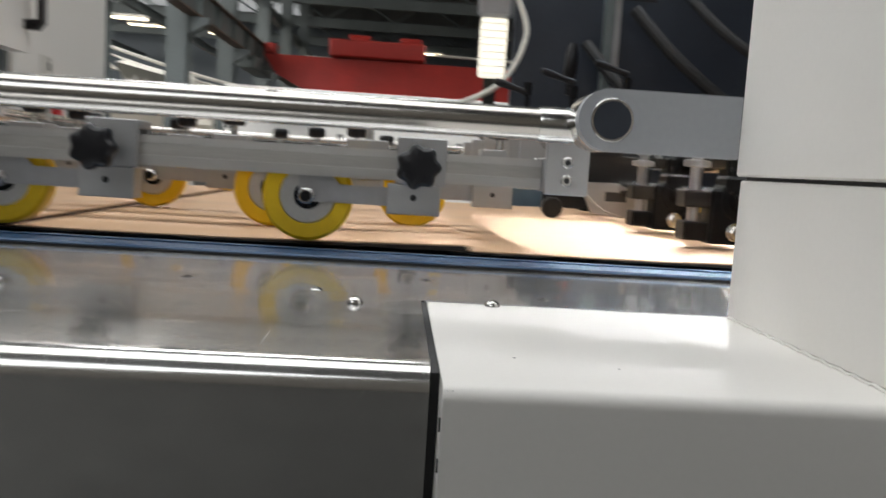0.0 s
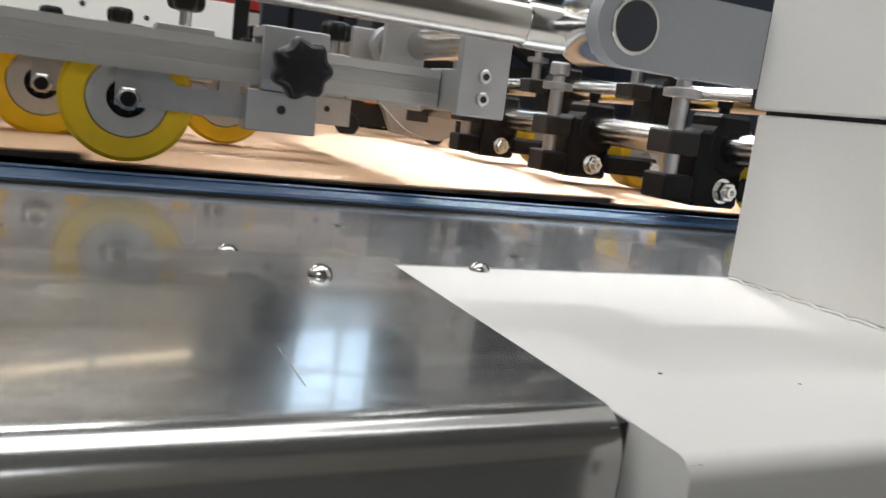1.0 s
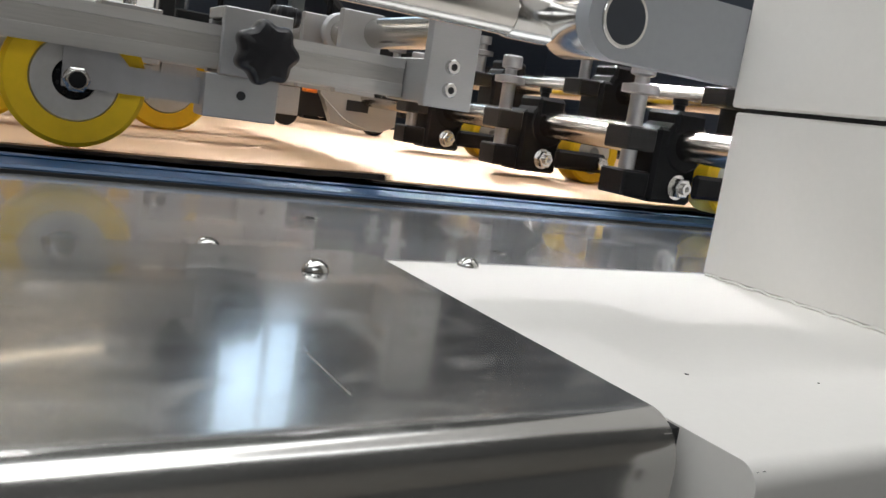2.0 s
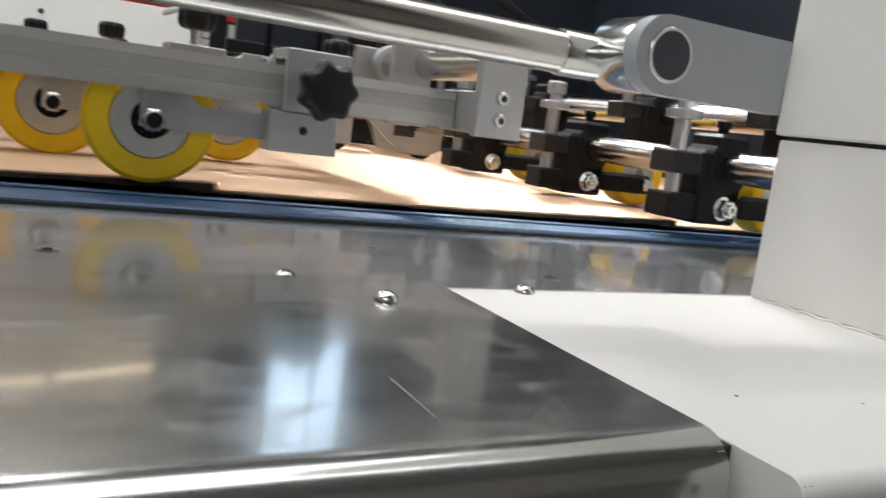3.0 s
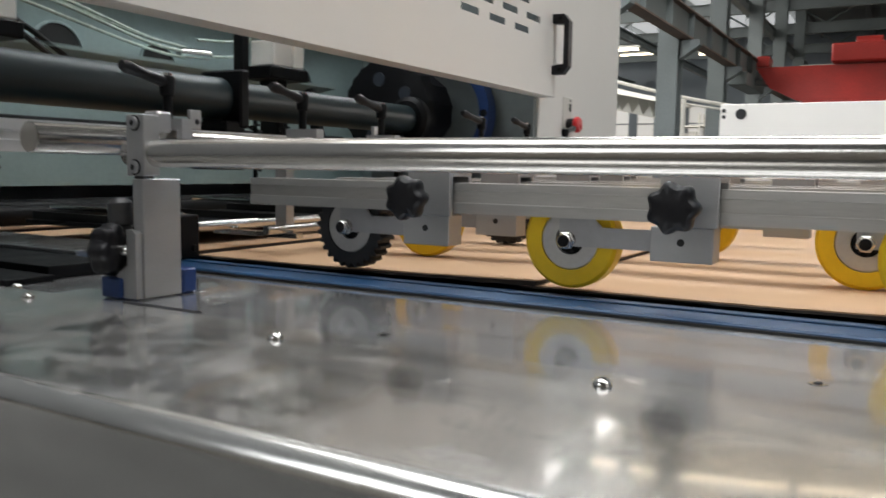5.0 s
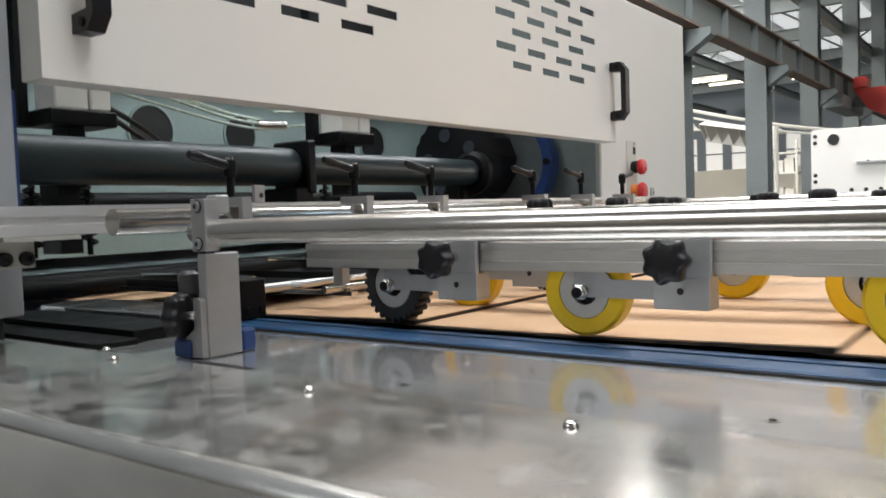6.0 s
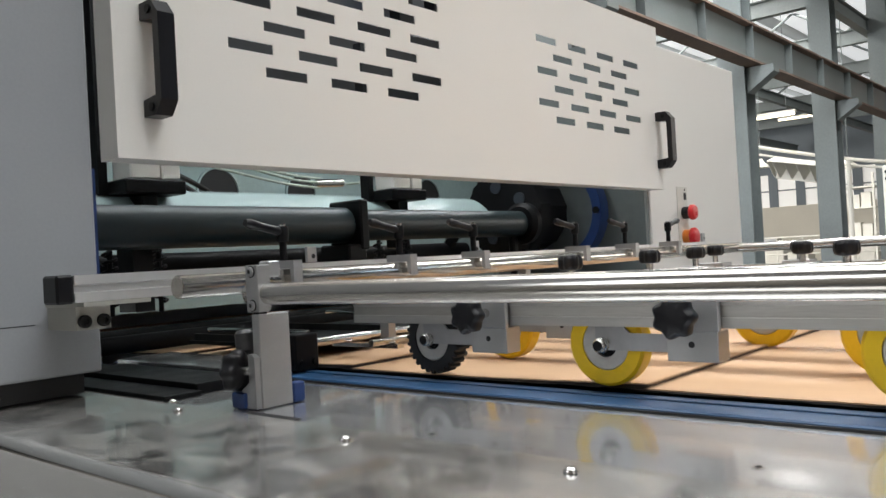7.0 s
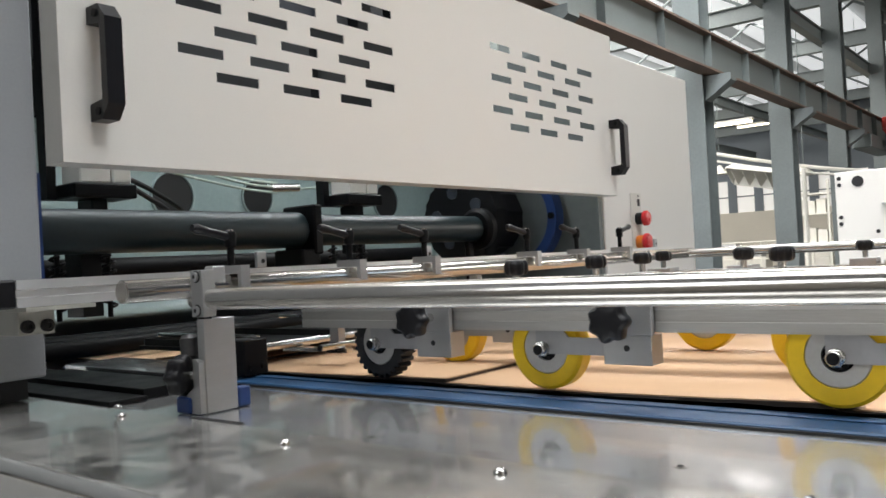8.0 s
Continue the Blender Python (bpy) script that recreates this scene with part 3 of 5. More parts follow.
# blue feed belts
def belt(y0, y1, label):
    root = thing("feed_belt", label, "belt", "feed belts", at=(0, 0, 0))
    part("band", box(-1.55, 1.69, y0, y1, 0.944, 0.9555, 0.002), BLUE, root)
    for y in (y1 - 0.030,):
        part("rib", box(-1.55, 1.69, y, y + 0.009, 0.9556, 0.9575, 0.0008), BLUE, root)
    part("near_edge", box(-1.55, 1.69, y0 - 0.0035, y0 - 0.0005, 0.940, 0.9525), RUBBER, root, "dark belt edge")


belt(0.873, 0.945, "blue ribbed conveyor belt along the table edge")
for y in (1.15, 1.50, 1.85):
    belt(y, y + 0.07, "blue ribbed conveyor belt under the boards")
belt(2.22, 2.29, "blue ribbed conveyor belt along the far edge")
for y0, y1 in ((0.947, 1.145), (1.222, 1.494), (1.572, 1.844), (1.922, 2.214), (2.295, 2.45)):
    part("bed_plate", box(-1.5, 1.68, y0, y1, 0.931, 0.945), TABLE, conveyor)


# ---- press wheel carriers ----
def star_knob(parent, origin, axis, r=0.0225, stem=0.012, name="knob"):
    """A seven-lobed clamping knob on a stem, pointing along axis."""
    lobes = lambda a: 1 + 0.085 * math.cos(7 * a)
    bm = bmesh.new()
    turn(bm, Vector(origin) + Vector(axis) * stem, axis, [(r * 0.55, 0), (r * 0.8, 0.001), (r * 0.92, 0.003), (r, 0.007), (r, 0.016), (r * 0.95, 0.0195), (r * 0.8, 0.0225), (r * 0.45, 0.0238)], 84, lobes)
    k = part(name, bm, PLASTIC, parent, "black plastic star knob")
    part("stem", turn(bmesh.new(), origin, axis, [(0.006, 0), (0.006, stem + 0.002)], 16), BRIGHT, k)
    return k


def press_wheel(parent, x, y, z, tyre_mat=YELLOW, brush=False, r=0.0505, w=0.027):
    """A wheel whose near face is at y; axle along y."""
    wheel = part("wheel", ring_solid(bmesh.new(), (x, y + 0.001, z), (0, 1, 0), r * 0.625, 0.0155, w - 0.002, 48, 0.0015), HUB, parent, "turned light metal hub")
    if brush:
        bm = ring_solid(bmesh.new(), (x, y, z), (0, 1, 0), r, r * 0.622, w, 168, 0.002, 28)
        part("tyre", bm, RUBBER, wheel, "toothed black rubber tyre")
    else:
        part("tyre", ring_solid(bmesh.new(), (x, y, z), (0, 1, 0), r, r * 0.622, w, 64, 0.0035), tyre_mat, wheel, "yellow polyurethane tyre")
    part("bearing", ring_solid(bmesh.new(), (x, y + 0.004, z), (0, 1, 0), 0.0153, 0.007, w - 0.008, 28, 0.001), BLACK, wheel)
    bm = bmesh.new()
    for i in range(9):
        a = 2 * math.pi * i / 9
        bmesh.ops.create_icosphere(bm, subdivisions=1, radius=0.0016, matrix=Matrix.Translation((x + 0.0122 * math.cos(a), y + 0.0035, z + 0.0122 * math.sin(a))))
    part("bearing_balls", bm, CASTGREY, wheel)
    return wheel


def carrier(label, brush=False, knob="front", wheel=True):
    """Clamp block, arm and wheel on a rail; local origin at the block's hole, y at its front face."""
    root = thing("wheel_carrier", label, "wheel carrier", "press wheel carriers")
    part("lower_block", box(-0.029, 0.030, 0, 0.030, -0.019, 0.0145, 0.0008), ALU_PLATE, root)
    part("block_hole", turn(bmesh.new(), (0, -0.0004, 0), (0, 1, 0), [(0.0036, 0), (0.0036, 0.0007)], 20), RUBBER, root)
    part("clamp_plate", box(-0.020, 0.034, -0.006, 0.0015, 0.0150, 0.066, 0.0008), ALU_PLATE, root)
    part("clamp_top", box(-0.020, 0.034, 0.002, 0.045, 0.0575, 0.066, 0.0008), ALU_PLATE, root)
    part("clamp_back", box(-0.020, 0.034, 0.0375, 0.045, 0.0150, 0.057, 0.0008), ALU_PLATE, root)
    if knob == "front":
        star_knob(root, (0.003, -0.0065, 0.0345), (0, -1, 0), 0.0225, 0.026)
    else:
        star_knob(root, (0.008, 0.02, 0.0665), (0, 0, 1), 0.0175, 0.015)
    if not wheel:
        return root
    xa, za = -0.118, -0.005
    bm = bmesh.new()
    pts = [(xa - 0.0095, -0.011), (xa + 0.09, -0.011), (xa + 0.09, 0.0095), (xa + 0.036, 0.0095), (xa + 0.028, 0.018), (xa + 0.022, 0.027), (xa - 0.0095, 0.027)]
    extrude_poly(bm, [(x, 0.0125, z + za + 0.005) for x, z in pts], (0, 0.003, 0))
    part("arm", bm, SHEETMETAL, root, "bent zinc-plated arm")
    bm = bmesh.new()
    turn(bm, (xa, 0.0125, za), (0, -1, 0), [(0.0092, 0), (0.0092, 0.0018)], 24)
    hexhead(bm, (xa, 0.0107, za), (0, -1, 0), 0.0098, 0.006)
    turn(bm, (xa, 0.0047, za), (0, -1, 0), [(0.0076, 0), (0.0076, 0.004), (0.0068, 0.005)], 20)
    part("axle_nut", bm, BRIGHT, root)
    part("axle", turn(bmesh.new(), (xa, 0.060, za), (0, -1, 0), [(0.0060, 0), (0.0060, 0.0606), (0.0050, 0.061)], 16), BLACK, root)
    press_wheel(root, xa, 0.0175, za, YELLOW, brush)
    return root


def rail(x0, x1, y, z0=1.038, z1=1.071, label="grooved aluminium rail along the conveyor"):
    """A grooved aluminium profile along x; y is its front face."""
    root = thing("carrier_rail", label, "rail", "carrier rails")
    h = z1 - z0
    a, b = z0 + h * 0.34, z0 + h * 0.76
    d = 0.033
    prof = [(0, z0), (d, z0), (d, a), (d - 0.006, a), (d - 0.006, b), (d, b), (d, z1), (0, z1), (0, b), (0.0035, b - 0.0015), (0.0035, a + 0.0015), (0, a)]
    part("profile", extrude_poly(bmesh.new(), [(x0, y + dy, z) for dy, z in prof], (x1 - x0, 0, 0)), ALU, root)
    part("groove", box(x0, x1, y + 0.0012, y + 0.0037, a + 0.0003, b - 0.0003), ALU_DARK, root)
    return root


def bracket(x, y, tube_z):
    """The plate that hangs a rail from a cross tube."""
    root = thing("rail_bracket", "aluminium plate bracket with two socket bolts", "bracket", "rail brackets", at=(x, y, 0))
    part("plate", box(-0.0, 0.046, 0, 0.010, 1.034, tube_z + 0.022, 0.001), ALU_PLATE, root)
    for z in (1.0495, 1.0685):
        bm = bmesh.new()
        turn(bm, (0.022, 0, z), (0, -1, 0), [(0.0062, 0), (0.0062, 0.004), (0.0054, 0.0048), (0.0030, 0.0048), (0.0028, 0.002)], 20)
        b = part("socket_bolt", bm, BRIGHT, root)
        part("socket", turn(bmesh.new(), (0.022, -0.0021, z), (0, -1, 0), [(0.0030, 0), (0.0030, 0.0024)], 6), RUBBER, b)
    return root


RAIL_Y = 0.918
rail(-0.87, 0.15, RAIL_Y)
bracket(0.146, 0.868, 1.097)
solid("rail_end_block", box(0.151, 0.19, 0.879, 0.95, 1.036, 1.073, 0.001), ALU_PLATE, "aluminium end block of the rail", "block")
yel = carrier("yellow press wheel on an aluminium clamp block with black star knob")
yel.matrix_basis = pose(0.009, 0.914, 1.020)
copy_thing(yel, pose(-0.324, 0.914, 1.020))
brushed = carrier("toothed black wheel on an aluminium clamp block with star knob", brush=True)
brushed.matrix_basis = pose(-0.606, 0.914, 1.020)

top_yel = carrier("yellow press wheel carrier clamped from above on a rail", knob="top")
top_yel.matrix_basis = pose(-0.176 + 0.118, 1.093, 1.019)
top_brush = carrier("toothed black wheel carrier clamped from above on a rail", brush=True, knob="top")
top_brush.matrix_basis = pose(-0.714 + 0.118, 1.327, 1.019)
bare = carrier("aluminium clamp block with a black knob on top of a rail", knob="top", wheel=False)
bare.matrix_basis = pose(-0.42, 1.567, 1.019)
for x, y in ((-0.725, 1.093), (0.013, 1.210), (-0.401, 1.327), (-0.43, 2.045), (0.08, 2.045)):
    copy_thing(top_yel, pose(x + 0.118, y, 1.019))
for x, y in ((-0.10, 1.567), (-0.62, 1.567), (-0.20, 1.807), (-0.50, 1.807), (-0.05, 2.045), (-0.68, 1.807)):
    copy_thing(bare, pose(x, y, 1.019))
for y in (1.093, 1.210, 1.327, 1.567, 1.807, 2.045):
    rail(-0.87, 0.15, y + 0.004)
    bracket(0.146, y - 0.027, 1.097)

# ---- tubes of the carrier frame ----
root = thing("guard_tube", "polished chrome guard tube along the conveyor", "tube", at=(0, 0, 0))
part("tube", rod(bmesh.new(), (-0.826, 0.70, 1.097), (0.112, 0.70, 1.097), 0.0138, 40), CHROME, root)
part("weld_sleeve", turn(bmesh.new(), (0.106, 0.70, 1.097), (1, 0, 0), [(0.0145, 0), (0.0150, 0.002), (0.0150, 0.03)], 36), BRIGHT, root, "heat-tinted welded sleeve")
bm = bmesh.new()
cx, cz, rr = 0.154, 1.101, 0.0245
arm = part("end_arm", turn(bmesh.new(), (cx, 0.6625, cz), (0, 1, 0), [(rr, 0), (rr, 0.036), (rr - 0.002, 0.040)], 40), BRIGHT, root, "bright round arm end")
pts = [(cx + rr * math.cos(a), cz + rr * math.sin(a)) for a in [math.pi / 2 + k * math.pi / 20 for k in range(21)]]
pts = [(0.2594, cz + rr), (cx + 0.004, cz + rr)] + pts + [(cx + 0.004, cz - rr), (0.2594, cz - rr)]
extrude_poly(bm, [(x, 0.650, z) for x, z in pts], (0, 0.0124, 0))
part("face_plate", bm, GREY, arm, "grey painted face plate")
part("end_ring", ring_solid(bmesh.new(), (cx + 0.002, 0.6485, cz), (0, 1, 0), 0.0172, 0.0150, 0.004, 36, 0.0005), BRIGHT, arm)
part("end_disc", turn(bmesh.new(), (cx + 0.002, 0.6488, cz), (0, 1, 0), [(0.0149, 0), (0.0149, 0.003)], 36), NAVY, arm)

root = thing("cross_tube", "polished chrome cross tube over the conveyor", "tube", "cross tubes")
part("tube", rod(bmesh.new(), (-0.90, 0.638, 1.111), (-0.90, 2.56, 1.111), 0.0155, 40, 0.001), CHROME, root)
root = thing("cross_tube", "polished chrome cross tube over the conveyor", "tube", "cross tubes")
part("tube", rod(bmesh.new(), (0.186, 0.885, 1.100), (0.186, 2.56, 1.100), 0.0155, 40, 0.001), CHROME, root)
for y in (1.13, 1.345, 1.63, 1.89):
    solid("tube_collar", ring_solid(bmesh.new(), (0.186, y + 0.03, 1.100), (0, 1, 0), 0.024, 0.0157, 0.012, 28), ALU_PLATE, "aluminium collar on the cross tube", "collar", "tube collars")
solid("far_guard_tube", rod(bmesh.new(), (-1.06, 2.53, 1.109), (0.9, 2.53, 1.109), 0.0138, 24), CHROME, "polished chrome guard tube on the far side", "tube")

# tube clamp and post at the machine end
root = thing("tube_post", "aluminium post with tube clamp on a blue foot", "post", at=(-0.811, 0.69, 0))
part("post_plate", box(0, 0.015, -0.002, 0.046, 0.9515, 1.0715, 0.001), POSTALU, root)
part("clamp_block", box(-0.003, 0.022, -0.006, 0.014, 1.0745, 1.1345, 0.001), POSTALU, root)
part("clamp_gap", box(0.001, 0.014, 0.0, 0.012, 1.0712, 1.0748), RUBBER, root)
for z in (1.083, 1.126):
    bm = turn(bmesh.new(), (0.010, -0.0062, z), (0, -1, 0), [(0.0062, 0), (0.0062, 0.003), (0.0052, 0.004), (0.0030, 0.004), (0.0028, 0.0015)], 20)
    b = part("socket_bolt", bm, SHEETMETAL, root)
    part("socket", turn(bmesh.new(), (0.010, -0.0079, z), (0, -1, 0), [(0.0032, 0), (0.0032, 0.0021)], 6), RUBBER, b)
    part("counterbore", ring_solid(bmesh.new(), (0.010, -0.0072, z), (0, 1, 0), 0.0078, 0.0064, 0.0011, 24, 0.0002), RUBBER, b)
part("tube_cap", box(-0.002, 0.018, 0.0145, 0.034, 1.118, 1.139, 0.002), POSTALU, root)
part("foot", box(0.0003, 0.0165, 0.0463, 0.066, 0.9512, 0.978, 0.002), BLUEPAINT, root, "blue painted foot")
part("foot_front", box(-0.036, -0.006, -0.014, 0.012, 0.9512, 0.972, 0.002), BLUEPAINT, root)
part("adjuster_plate", extrude_poly(bmesh.new(), [(-0.016, -0.0105, 0.952), (0.013, -0.0105, 0.952), (0.013, -0.0105, 1.017), (0.008, -0.0105, 1.021), (0.0, -0.0105, 1.021), (0.0, -0.0105, 0.985), (-0.016, -0.0105, 0.975)], (0, 0.0082, 0)), ALU_PLATE, root)
k = star_knob(root, (-0.001, -0.0065, 1.000), (-0.94, -0.34, 0), 0.0255, 0.010)
bm = turn(bmesh.new(), (-0.026, 0.006, 1.012), (-0.10, 0, 1), [(0.010, 0), (0.010, 0.010), (0.0125, 0.012), (0.0125, 0.034), (0.008, 0.039)], 20)
part("fitting", bm, DARKGREY, root, "dark grey hose fitting")
part("slide_block", box(-0.044, -0.0065, 0.0, 0.022, 0.973, 1.0118, 0.003), CASTGREY, root)
bm = turn(bmesh.new(), (-0.008, 0.04, 1.015), (-0.05, 0, 1), [(0.008, 0), (0.008, 0.02), (0.0065, 0.021), (0.0065, 0.03), (0.008, 0.031), (0.008, 0.045)], 20)
part("fitting", bm, CASTGREY, root)
root = thing("bearing_block", "black bearing block beside the post", "block", at=(-1.005, 0.925, 0))
part("body", box(-0.03, 0.018, -0.03, 0.018, 0.9585, 1.018, 0.002), BLACK, root)
for y in (-0.018, 0.008):
    part("bolt", turn(bmesh.new(), (0.0182, y, 0.972), (1, 0, 0), [(0.005, 0), (0.005, 0.003)], 12), BLACK, root)
part("pin", rod(bmesh.new(), (0.0, 0.021, 1.0), (0.0, 0.15, 1.0), 0.007, 16), BRIGHT, root)

# grooved profile across the machine mouth
root = thing("cross_profile", "white anodised aluminium profile with black end cap", "profile", at=(0, 0, 0))
z0, z1, xf = 1.098, 1.134, -1.00
h = z1 - z0
prof = [(0, z0), (0, z0 + h * 0.34), (-0.006, z0 + h * 0.38), (-0.006, z0 + h * 0.62), (0, z0 + h * 0.66), (0, z1), (-0.04, z1), (-0.04, z0)]
part("profile", extrude_poly(bmesh.new(), [(xf + dx, 0.550, z) for dx, z in prof], (0, 2.0, 0)), material("white_aluminium", (0.74, 0.74, 0.74), 0.35, 0.75, 0.05, 8, 100, 0.01), root)
part("end_cap", box(xf - 0.041, xf + 0.001, 0.526, 0.5495, z0 - 0.001, z1 + 0.001, 0.003), PLASTIC, root, "black plastic end cap")
part("foot_plate", box(-1.115, -0.998, 0.560, 0.655, 1.092, 1.0975), BRACKET, root)
root = thing("profile_bracket", "cream steel angle bracket with dark bolts", "bracket", at=(0, 0, 0))
part("angle", box(-1.139, -1.050, 0.572, 0.622, 1.058, 1.0915, 0.001), BRACKET, root)
for y in (0.583, 0.610):
    bm = turn(bmesh.new(), (-1.0495, y, 1.070), (1, 0, 0), [(0.009, 0), (0.009, 0.006), (0.008, 0.007), (0.0045, 0.007), (0.004, 0.003)], 20)
    part("bolt", bm, CASTGREY, root)
    part("nut", turn(bmesh.new(), (-1.065, y + 0.008, 1.0842), (0, 0, 1), [(0.008, 0), (0.008, 0.0075)], 6), CASTGREY, root)


def lever_clamp(y, lever=True, turn_deg=0.0):
    """A hooked clamp over the cross tube, with a black clamping lever."""
    root = thing("lever_clamp", "aluminium hook clamp with a black clamping lever" if lever else "small aluminium hook clamp on the profile", "clamp", "clamps on the cross tube", at=(-0.90, y, 1.111))
    if not lever:
        part("plate", box(-0.106, -0.099, -0.010, 0.010, 0.0236, 0.050, 0.001), ALU_PLATE, root)
        part("hole", turn(bmesh.new(), (-0.0988, 0.002, 0.034), (1, 0, 0), [(0.004, 0), (0.004, 0.0006)], 12), RUBBER, root)
        return
    bm = bmesh.new()
    pts = [(-0.026, 0.0162), (0.022, 0.0162), (0.022, -0.002), (0.030, -0.006), (0.030, 0.028), (-0.026, 0.028)]
    extrude_poly(bm, [(x, -0.008, z) for x, z in pts], (0, 0.016, 0))
    part("hook", bm, ALU_PLATE, root)
    if lever:
        bm = turn(bmesh.new(), (-0.002, 0, 0.0282), (0, 0, 1), [(0.0055, 0), (0.0055, 0.026), (0.0085, 0.028), (0.0095, 0.046), (0.008, 0.050)], 18)
        part("stud", bm, BLACK, root)
        a = radians(turn_deg)
        d = Vector((-math.sin(a) * 0.4 - 0.0, -math.cos(a), 0.0)).normalized()
        o = Vector((-0.002, 0, 0.070))
        bm = turn(bmesh.new(), o, d * 1.0 + Vector((0, 0, 0.22)), [(0.0075, 0), (0.0065, 0.015), (0.0060, 0.04), (0.0078, 0.058), (0.0050, 0.066)], 14)
        part("lever", bm, PLASTIC, root, "black plastic clamping lever")
        part("lever_screw", turn(bmesh.new(), (-0.002, 0, 0.0785), (0, 0, 1), [(0.005, 0), (0.005, 0.003)], 10), BRIGHT, root)


for y, a in ((0.815, 0), (1.06, 5), (1.26, 8), (1.62, 20), (1.845, 12)):
    lever_clamp(y, True, a)
lever_clamp(2.08, True, 180)
for y in (0.95, 1.39, 2.53):
    lever_clamp(y, False)

# ---- black clamp rollers at the delivery end ----
for x, z, y0, label in ((0.468, 1.034, 0.655, "bright steel shaft carrying black wheel clamps"), (0.62, 1.094, 0.70, "second bright steel shaft carrying black wheel clamps")):
    solid("clamp_shaft", rod(bmesh.new(), (x, y0, z), (x, 2.5, z), 0.0165, 32, 0.001), CHROME, label, "shaft", "clamp shafts")


def wheel_clamp():
    """A black clamp round a shaft with screw, arm, spring and yellow wheel; origin on the shaft's axis."""
    root = thing("wheel_clamp", "black steel shaft clamp with grey screw and yellow wheel", "clamp", "black wheel clamps")
    bm = bmesh.new()
    turn(bm, (0, -0.022, 0), (0, 1, 0), [(0.027, 0), (0.031, 0.003), (0.031, 0.041), (0.027, 0.044)], 14)
    add_box(bm, -0.022, 0.020, -0.024, 0.024, 0.008, 0.034, 0.004)
    add_box(bm, -0.040, 0.022, -0.0205, 0.024, -0.062, 0.016, 0.004)
    part("clamp_body", bm, BLACK, root)
    part("upper_lug", box(-0.078, -0.0405, -0.019, 0.019, -0.012, 0.012, 0.002), CASTGREY, root)
    part("lower_lug", box(-0.076, -0.0405, -0.019, 0.019, -0.058, -0.032, 0.002), BLACK, root)
    bm = turn(bmesh.new(), (-0.058, 0, -0.0322), (0, 0, 1), [(0.0085, 0), (0.0085, 0.021)], 20)
    turn(bm, (-0.058, 0, 0.0118), (0, 0, 1), [(0.0085, 0), (0.0085, 0.032), (0.019, 0.033), (0.019, 0.041), (0.0075, 0.043), (0.0075, 0.050), (0.0125, 0.052), (0.0125, 0.065), (0.011, 0.067)], 24)
    part("adjusting_screw", bm, SHEETMETAL, root, "grey adjusting screw with collar")
    bm = turn(bmesh.new(), (-0.004, -0.0205, -0.044), (0, -1, 0), [(0.013, 0), (0.013, 0.002)], 24)
    hexhead(bm, (-0.004, -0.0225, -0.044), (0, -1, 0), 0.011, 0.010)
    turn(bm, (-0.004, -0.0325, -0.044), (0, -1, 0), [(0.006, 0), (0.006, 0.004), (0.003, 0.0041), (0.003, 0.001)], 16)
    part("pivot_nut", bm, BRIGHT, root)
    part("arm", box(0.010, 0.094, -0.034, -0.0245, -0.053, -0.028, 0.004), BLACK, root)
    part("arm", box(0.010, 0.094, 0.0245, 0.034, -0.053, -0.028, 0.004), BLACK, root)
    bm = bmesh.new()
    hexhead(bm, (0.083, -0.0342, -0.040), (0, -1, 0), 0.009, 0.008)
    part("wheel_nut", bm, BRIGHT, root)
    part("set_screw", turn(bmesh.new(), (0.000, 0, 0.0342), (0, 0, 1), [(0.006, 0), (0.006, 0.006), (0.008, 0.007), (0.008, 0.013)], 16), BLACK, root)
    bm = cable(bmesh.new(), [(0.028 + 0.0045 * math.cos(a), 0.004 + 0.0045 * math.sin(a), -0.028 + 0.030 * a / 25.1) for a in [k * math.pi / 3 for k in range(25)]], 0.0011, 6)
    part("spring", bm, BLACK, root)
    w = part("wheel", ring_solid(bmesh.new(), (0.083, -0.018, -0.028), (0, 1, 0), 0.028, 0.008, 0.034, 40), HUB, root)
    part("tyre", ring_solid(bmesh.new(), (0.083, -0.020, -0.028), (0, 1, 0), 0.0415, 0.0278, 0.038, 48, 0.003), YELLOW, w, "yellow polyurethane tyre")
    return root


wc = wheel_clamp()
wc.matrix_basis = pose(0.468, 0.905, 1.034)
for y in (1.145, 1.40, 1.95):
    copy_thing(wc, pose(0.468, y, 1.034))


def shaft_clamp():
    root = thing("shaft_clamp", "black steel clamp with grey screw on the rear shaft", "clamp", "rear shaft clamps")
    bm = turn(bmesh.new(), (0, -0.024, 0), (0, 1, 0), [(0.027, 0), (0.032, 0.004), (0.032, 0.044), (0.027, 0.048)], 10)
    add_box(bm, -0.042, 0.026, -0.024, 0.024, -0.09, 0.012, 0.004)
    add_box(bm, -0.022, 0.020, -0.024, 0.024, 0.006, 0.036, 0.004)
    part("clamp_body", bm, BLACK, root)
    part("lug", box(-0.078, -0.0425, -0.019, 0.019, -0.012, 0.010, 0.002), CASTGREY, root)
    bm = turn(bmesh.new(), (-0.058, 0, 0.0098), (0, 0, 1), [(0.008, 0), (0.008, 0.028), (0.018, 0.029), (0.018, 0.036), (0.007, 0.038), (0.007, 0.046), (0.012, 0.048), (0.012, 0.06)], 20)
    part("adjusting_screw", bm, SHEETMETAL, root, "grey adjusting screw with collar")
    part("set_screw", turn(bmesh.new(), (0.000, 0, 0.0362), (0, 0, 1), [(0.006, 0), (0.006, 0.006), (0.008, 0.007), (0.008, 0.013)], 12), BLACK, root)
    return root


